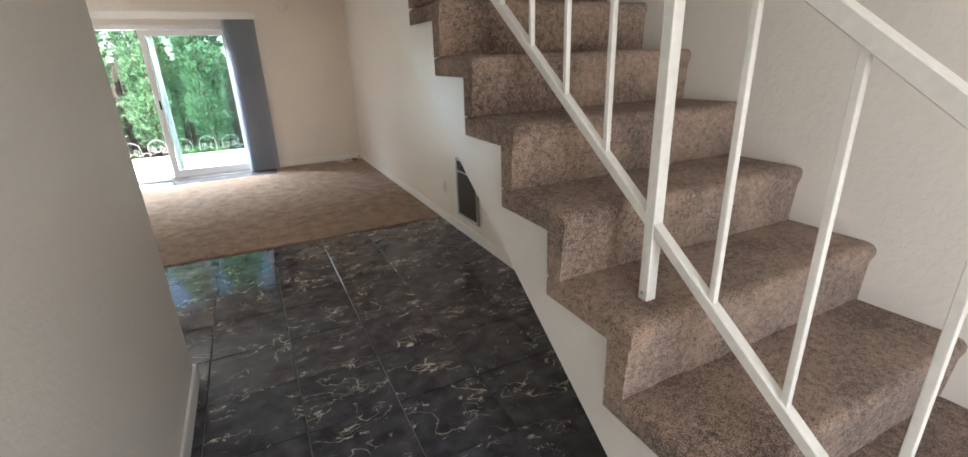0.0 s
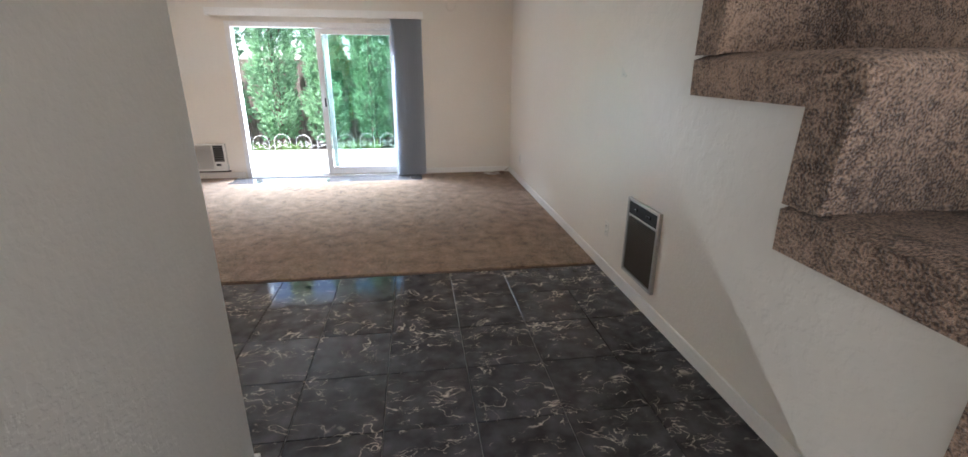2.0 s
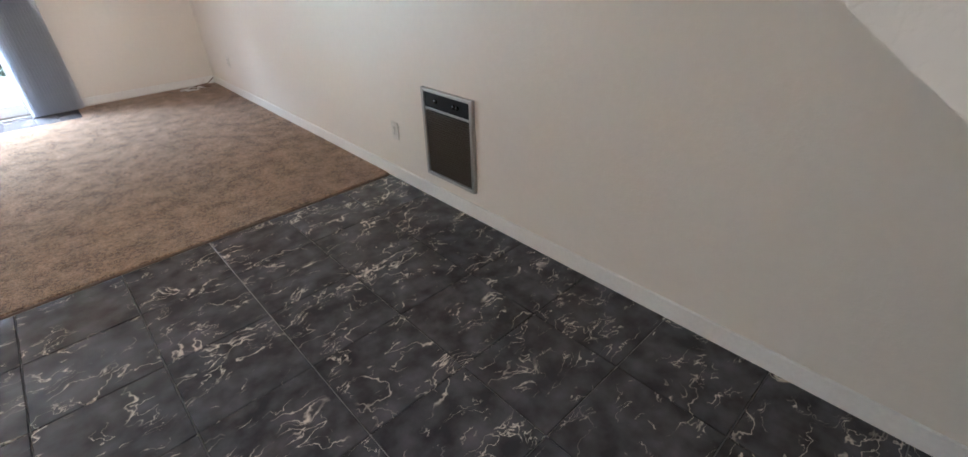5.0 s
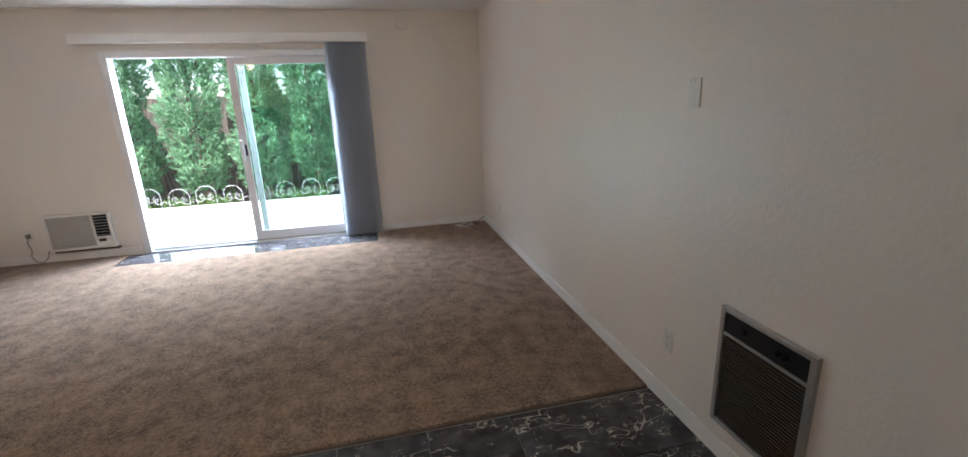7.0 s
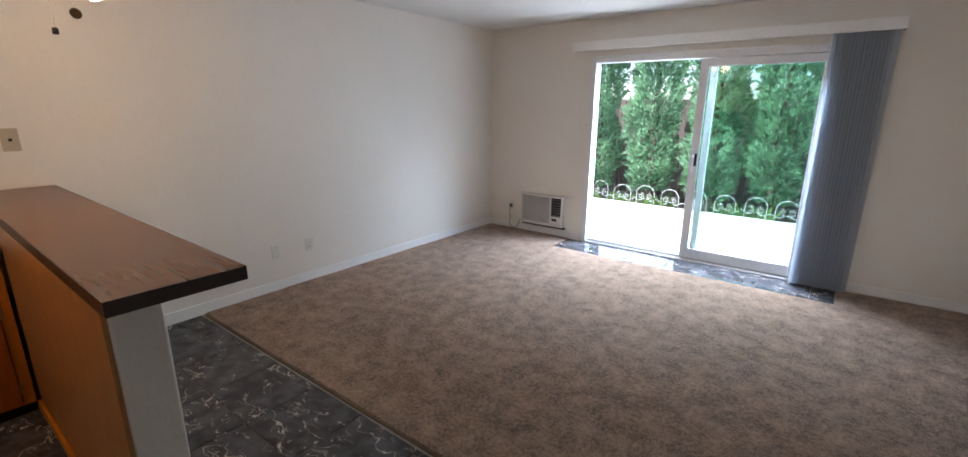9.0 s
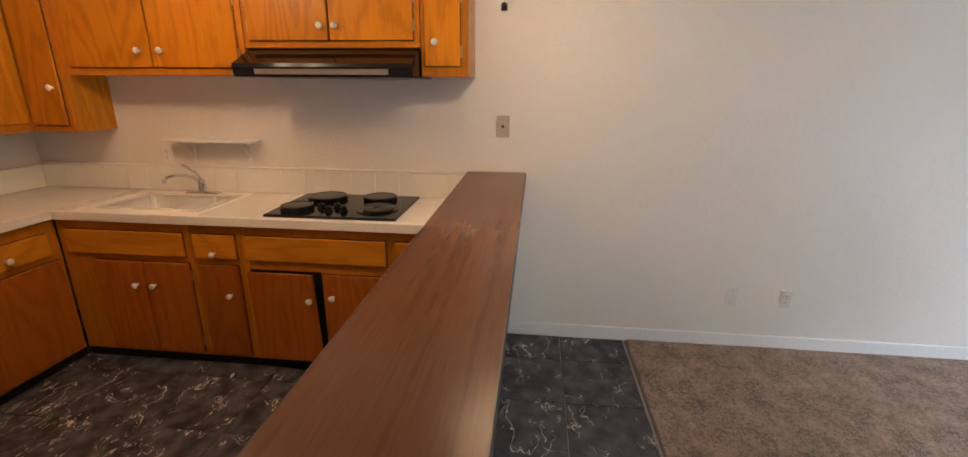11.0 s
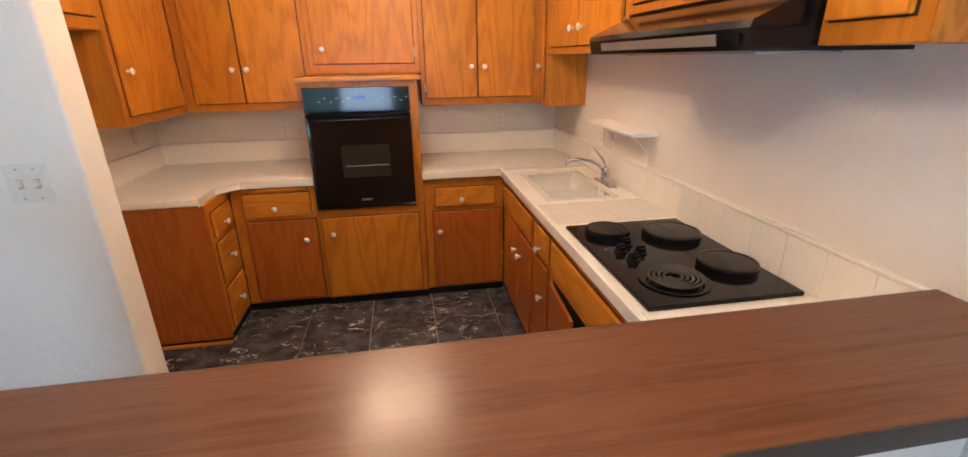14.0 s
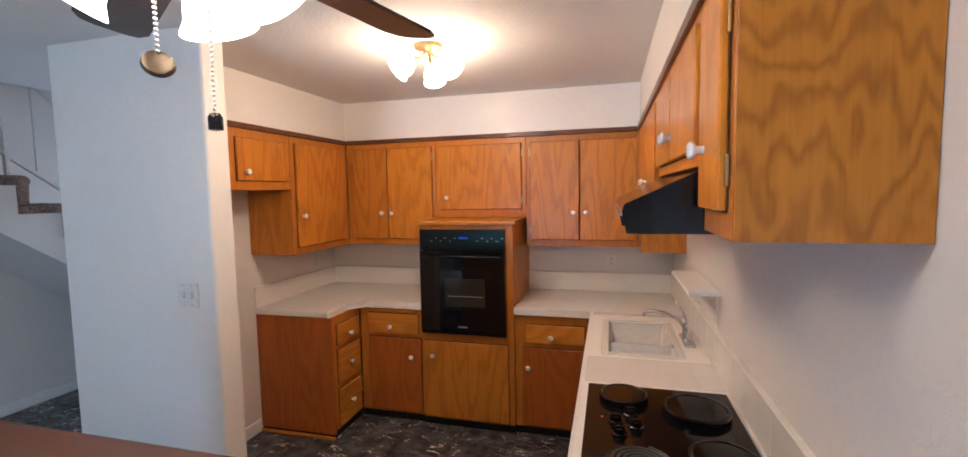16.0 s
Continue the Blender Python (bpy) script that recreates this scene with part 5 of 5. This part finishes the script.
for (x, y, z, big) in ((-4.19, -0.685, 1.915, True), (-4.215, -0.755, 1.835, False)):
    n_ = int((2.07 - z) / 0.0075)
    bm = bmesh.new()
    for i in range(n_):
        bmesh.ops.create_icosphere(bm, subdivisions=1, radius=0.0032, matrix=Matrix.Translation((x, y, z + i * 0.0075)))
    c_ = part("pull_chain", bm, STEEL, fan, "beaded metal pull chain", smooth=60)
    if big:
        part("pull_medallion", lathe(bmesh.new(), [(0.0, -0.005), (0.019, -0.005), (0.022, 0), (0.019, 0.005), (0.015, 0.003), (0, 0.004)], axis_m((x, y, z - 0.018), (-0.7, 0.55, 0.3)), 24), BRONZE, c_, "round metal pull", smooth=40)
    else:
        part("pull_knob", lathe(bmesh.new(), [(0.0, 0.012), (0.007, 0.012), (0.011, 0.006), (0.011, -0.014), (0.0, -0.016)], Matrix.Translation((x, y, z - 0.01)), 16), BLACK, c_, "small black pull", smooth=40)

KX, KY = -3.94, -2.38
kl = thing("ceiling_light", (KX, KY, 2.3), "brass three-arm kitchen ceiling light with ruffled lit glass shades", "ceiling light")
part("ceiling_plate", lathe(bmesh.new(), [(0.0, 0), (0.075, 0), (0.07, -0.018), (0.03, -0.03), (0.0, -0.03)], Matrix.Translation((KX, KY, CEILZ)), 28), BRASS, kl, smooth=40)
RUFF = [(0.022, 0.0), (0.035, -0.015), (0.05, -0.045), (0.053, -0.065), (0.045, -0.085), (0.06, -0.10), (0.058, -0.10), (0.043, -0.084), (0.05, -0.065), (0.046, -0.043), (0.02, -0.01)]
for i in range(3):
    ang = radians(-80 + 120 * i)
    out = Vector((math.cos(ang), math.sin(ang), 0))
    at = Vector((KX, KY, 2.365)) + out * 0.085
    a_ = part("lamp_arm", tube(bmesh.new(), [(KX, KY, CEILZ - 0.025), Vector((KX, KY, 2.375)) + out * 0.04, at], 0.008, 8), BRASS, kl, smooth=60)
    bm = lathe(bmesh.new(), RUFF, axis_m(at, (-out * 0.9 + Vector((0, 0, 0.8))).normalized()), 30)
    part("shade", bm, SHADE, a_, "lit ruffled glass shade", smooth=60).visible_shadow = False
    bulb("kitchen_bulb", at + out * 0.05 + Vector((0, 0, -0.045)), 1.6)

# ---------------------------------------------------------------- patio and garden
structure("ground", boxes((-60, 50, NORTH + T + 2.9, 90, -0.35, -0.16), (-60, 50, -60, BACKY - T - 2.0, -0.35, -0.16)), material("garden_soil", (0.12, 0.09, 0.065), 0.95, vary=0.4, bump=0.5, bump_scale=20), "dry garden soil", "ground")
structure("patio", boxes((-9, 3, NORTH + T, NORTH + T + 2.95, -0.3, -0.09)), material("patio_concrete", (0.78, 0.76, 0.72), 0.85, vary=0.1, bump=0.15, bump_scale=60), "pale sunlit concrete patio slab", "patio")
structure("entry_pad", boxes((-3.5, 1.5, BACKY - T - 3, BACKY - T, -0.3, -0.06)), material("entry_concrete", (0.45, 0.44, 0.41), 0.85, vary=0.1), "concrete pad outside the unseen entry opening", "pavement")
BARK = material("cypress_bark", (0.14, 0.10, 0.075), 0.9, vary=0.3, stretch=(1, 1, 0.2), bump=0.6, bump_scale=25)
LEAF = material("cypress_foliage", (0.13, 0.26, 0.14), 0.7, vary=0.4, scale=3, fine=30, fine_vary=0.15, hue=(0.20, 0.33, 0.19))
ln, ll = LEAF.node_tree.nodes, LEAF.node_tree.links
thru, both = ln.new("ShaderNodeBsdfTranslucent"), ln.new("ShaderNodeMixShader")
thru.inputs[0].default_value, both.inputs[0].default_value = (0.26, 0.46, 0.22, 1), 0.4
ll.new(ln["Principled BSDF"].outputs[0], both.inputs[1])
ll.new(thru.outputs[0], both.inputs[2])
ll.new(both.outputs[0], ln["Material Output"].inputs[0])


def sprig(bm, at, way, size, rng):
    """A flat fan of scale leaves: three narrow crossed blades."""
    way = way.normalized()
    side = way.cross(Vector((rng.uniform(-1, 1), rng.uniform(-1, 1), rng.uniform(-1, 1)))).normalized()
    for s in (-0.5, 0.0, 0.5):
        d = (way + side * s * 1.1).normalized()
        w = side.cross(d).normalized() if s else side
        w = w * size * 0.13
        v = [bm.verts.new(at + p) for p in (-w * 0.4, d * size * 0.55 - w, d * size, d * size * 0.55 + w)]
        bm.faces.new(v)


def cypress(at, height, radius, seed, label):
    rng = random.Random(seed)
    tree = thing("cypress_tree", at, label, "tree", "cypress row")
    o = Vector(at)
    bm = bmesh.new()
    prof = [(0.10, -0.06), (0.075, 0.3), (0.06, 1.2), (0.045, height * 0.5), (0.01, height * 0.95)]
    lathe(bm, prof, Matrix.Translation(o), 9)
    for v in bm.verts:
        v.co += Vector((noise.noise(v.co * 3), noise.noise(v.co * 3 + Vector((5, 5, 5))), 0)) * 0.03
    part("trunk", bm, BARK, tree, smooth=60)
    bm = bmesh.new()
    for i in range(14):
        h = rng.uniform(0.25, height * 0.8)
        ang = rng.uniform(0, 6.28)
        r = radius * rng.uniform(0.4, 0.8)
        tube(bm, [o + Vector((0, 0, h)), o + Vector((math.cos(ang) * r * 0.6, math.sin(ang) * r * 0.6, h + r * 0.7)), o + Vector((math.cos(ang) * r, math.sin(ang) * r, h + r * 1.8))], 0.012, 5)
    part("limbs", bm, BARK, tree)
    bm = bmesh.new()
    for i in range(int(6000 * height / 3.4)):
        f = rng.random() ** 0.85
        h = 0.22 + f * (height - 0.3)
        ang = rng.uniform(0, 6.283)
        lump = 0.78 + 0.6 * noise.noise((math.cos(ang) * 1.3 + seed, math.sin(ang) * 1.3, h * 1.6)) + 0.3 * noise.noise((math.cos(ang) * 3, math.sin(ang) * 3 + seed, h * 5))
        taper = min(1.0, 0.55 + h * 0.6) * (1 - max(0, (h / height - 0.58) / 0.44) ** 1.4)
        r = radius * lump * taper * (0.55 + 0.45 * rng.random() ** 0.5)
        p = o + Vector((math.cos(ang) * r, math.sin(ang) * r, h))
        sprig(bm, p, Vector((math.cos(ang) * 0.55, math.sin(ang) * 0.55, rng.uniform(-0.1, 1.2))), rng.uniform(0.05, 0.13), rng)
    part("crown", bm, LEAF, tree, "dense drooping green scale leaves")
    return tree


TY = NORTH + T + 3.35
for i, (x, dy, h, r) in enumerate(((-6.15, 0.25, 3.6, 0.46), (-5.35, 0.0, 3.9, 0.44), (-4.35, 0.05, 4.1, 0.46), (-3.35, 0.0, 4.0, 0.50), (-2.45, 0.1, 4.2, 0.46), (-1.35, 0.0, 3.8, 0.48), (-0.4, 0.1, 4.0, 0.5), (0.6, 0.1, 4.0, 0.5))):
    cypress((x, TY + dy, -0.16), h, r, 11 + i, "tall columnar cypress with dense green foliage by the fence")

FENCE = wood("weathered_fence_board", (0.14, 0.11, 0.09), (0.30, 0.25, 0.21), 2, rough=0.85, coat=0.0, contrast=0.5)
fence = thing("wooden_fence", (-3, TY + 0.95, -0.16), "weathered grey-brown wooden board fence behind the trees", "fence")
bm0 = boxes((-0.068, 0.068, -0.01, 0.01, 0, 1.85), bevel=0.003)
fm = finish(bm0, "fence_board", FENCE)
for i in range(80):
    ob = new("board", fm)
    ob.parent = fence
    ob.location = (-5.6 + i * 0.143, 0, 0.02 * noise.noise((i * 3.1, 0, 0)))
for z in (0.3, 1.5):
    part("fence_rail", boxes((-8.7, 2.9, TY + 0.965, TY + 1.0, z - 0.05, z + 0.05)), FENCE, fence)
side = thing("side_fence", (-6.9, 6, -0.09), "weathered wooden side fence along the patio", "fence")
fm2 = finish(boxes((-0.01, 0.01, -0.068, 0.068, 0, 1.85), bevel=0.003), "side_board", FENCE)
for i in range(28):
    ob = new("board", fm2)
    ob.parent = side
    ob.location = (0, -1.95 + i * 0.143, 0.02 * noise.noise((i * 2.3, 7, 0)))
for z in (0.35, 1.5):
    part("fence_rail", boxes((-6.885, -6.85, 3.9, 8.2, z - 0.05, z + 0.05)), FENCE, side)

# white wire border fence along the flower bed
WIRE = material("white_wire_enamel", (0.80, 0.79, 0.76), 0.4)
def loop_panel():
    bm = bmesh.new()
    for s in (-1, 1):
        tube(bm, [(s * 0.15, 0, -0.08), (s * 0.15, 0, 0.20)], 0.0032, 5)
        spiral = [(s * (0.075 + (0.052 - 0.04 * i / 18) * math.cos(i * 0.5 + 1.5)), 0, 0.16 + (0.052 - 0.04 * i / 18) * math.sin(i * 0.5 + 1.5)) for i in range(19)]
        tube(bm, spiral, 0.0026, 5)
    tube(bm, [(0.15 * math.cos(a_ * math.pi / 14), 0, 0.20 + 0.14 * math.sin(a_ * math.pi / 14)) for a_ in range(15)], 0.0034, 5)
    tube(bm, [(-0.21 + 0.42 * q / 16, 0.004, 0.10 + 0.022 * math.cos(q * 0.785)) for q in range(17)], 0.003, 5)
    return finish(bm, "loop_panel", WIRE)


wire = thing("garden_border_fence", (-3, NORTH + T + 2.98, -0.12), "low white wire border fence of scrolled loops", "border fence")
lm = loop_panel()
for i in range(20):
    ob = new("loop_panel", lm)
    ob.parent = wire
    ob.location = (-4.2 + i * 0.42, 0.015 * math.sin(i * 1.7), 0.012 * math.sin(i * 2.9))
    ob.rotation_euler = (0.05 * math.sin(i), 0.05 * math.sin(i * 1.3), 0.15 * math.sin(i * 2.2))
bm = bmesh.new()
rng = random.Random(5)
for i in range(900):
    p = Vector((rng.uniform(-6.4, 1.5), NORTH + T + rng.uniform(2.97, 3.3), -0.16))
    if noise.noise((p.x * 1.3, 0, 0)) < -0.05 and p.x > -4.8:
        continue
    d = Vector((rng.uniform(-0.5, 0.5), rng.uniform(-0.5, 0.3), 1)).normalized()
    L = rng.uniform(0.08, 0.32)
    w = d.cross(Vector((rng.uniform(-1, 1), rng.uniform(-1, 1), 0.1))).normalized() * 0.008
    v = [bm.verts.new(p - w), bm.verts.new(p + w), bm.verts.new(p + d * L * 0.6 + w * 0.8 + Vector((d.x, d.y, 0)) * 0.03), bm.verts.new(p + d * L + Vector((d.x, d.y, -0.1)) * 0.12)]
    bm.faces.new(v)
solid("weeds", bm, material("weed_green", (0.10, 0.17, 0.04), 0.7, vary=0.4), "green weeds and grass along the bed", "weeds", "stuff")

# ---------------------------------------------------------------- tiles
TS, GAP = 0.405, 0.0048
tile_me = {}


def tile_mesh(w, h):
    key = (round(w, 3), round(h, 3))
    if key not in tile_me:
        bm = box(bmesh.new(), 0, w, 0, h, -0.01, 0.0, 0.0016, 1)
        tile_me[key] = finish(bm, "tile", TILE)
    return tile_me[key]


floor = bpy.data.objects["floor"]


def lay(x0, x1, y0, y1, z=0.0):
    if x1 - x0 < 0.02 or y1 - y0 < 0.02:
        return
    ob = new("tile", tile_mesh(x1 - x0 - GAP, y1 - y0 - GAP))
    ob.parent = floor
    ob.location = Vector((x0 + GAP / 2, y0 + GAP / 2, z + 0.0006 * noise.noise((x0 * 9, y0 * 9, 2)))) - floor.location


def cut_to(lines, lo, hi):
    c_ = [lo] + [v for v in lines if lo + 0.01 < v < hi - 0.01] + [hi]
    return list(zip(c_, c_[1:]))


xl = [EX - 0.378 - TS * i for i in range(-2, 16)][::-1]
yl = [-1.645 + TS * i for i in range(-14, 16)]
for y0, y1 in cut_to(yl, BACKY, -0.012):
    for x0, x1 in cut_to(xl, WEST, EX):
        xm, ym = (x0 + x1) / 2, (y0 + y1) / 2
        if (x1 < -4.75 and y1 < -1.03) or (y1 < -3.29 and x1 < HALLX) or (xm < HALLX and y1 < -3.3):
            continue
        if NOOKX < xm < HALLX and y1 < PARTY:
            continue
        lay(x0, x1, y0, y1)
for x0, x1 in cut_to([STRIP_L + 0.405 * i for i in range(1, 9)], STRIP_L, STRIP_R):
    lay(x0, x1, STRIP_Y, NORTH - 0.02, 0.004)
# tiles of the upstand behind sink and cooktop
wt = {}
for y0, y1 in cut_to([-1.0 - 0.152 * i for i in range(19, 0, -1)], KSOUTH + 0.018, -1.0):
    w = round(y1 - y0 - 0.0014, 4)
    if w not in wt:
        wt[w] = finish(box(bmesh.new(), 0, 0.009, 0, w, 0, 0.15, 0.0012, 1), "wall_tile", WTILE)
    ob = new("tile", wt[w])
    ob.parent = bs2
    ob.location = Vector((WEST + 0.011, y0 + 0.0007, CZ + 0.003)) - bs2.location
# square tiles on the worktop round sink and cooktop
wk = {}
for y0, y1 in cut_to([-1.03 - 0.152 * i for i in range(15, 0, -1)], -3.24, -1.03):
    for x0, x1 in cut_to([-4.713 - 0.152 * i for i in range(3, 0, -1)], WEST + 0.021, -4.713):
        if x1 > SX0 - 0.02 and x0 < SX1 + 0.02 and y1 > SY0 - 0.02 and y0 < SY1 + 0.02:
            continue
        if x1 > CKX0 + 0.03 and x0 < CKX1 and y1 > CKY0 + 0.04 and y0 < CKY1 - 0.04:
            continue
        key = (round(x1 - x0 - 0.0016, 4), round(y1 - y0 - 0.0016, 4))
        if key not in wk:
            wk[key] = finish(box(bmesh.new(), 0, key[0], 0, key[1], 0, 0.0045, 0.0011, 1), "worktop_tile", WTILE)
        ob = new("tile", wk[key])
        ob.parent = wts
        ob.location = Vector((x0 + 0.0008, y0 + 0.0008, CZ - 0.002)) - wts.location
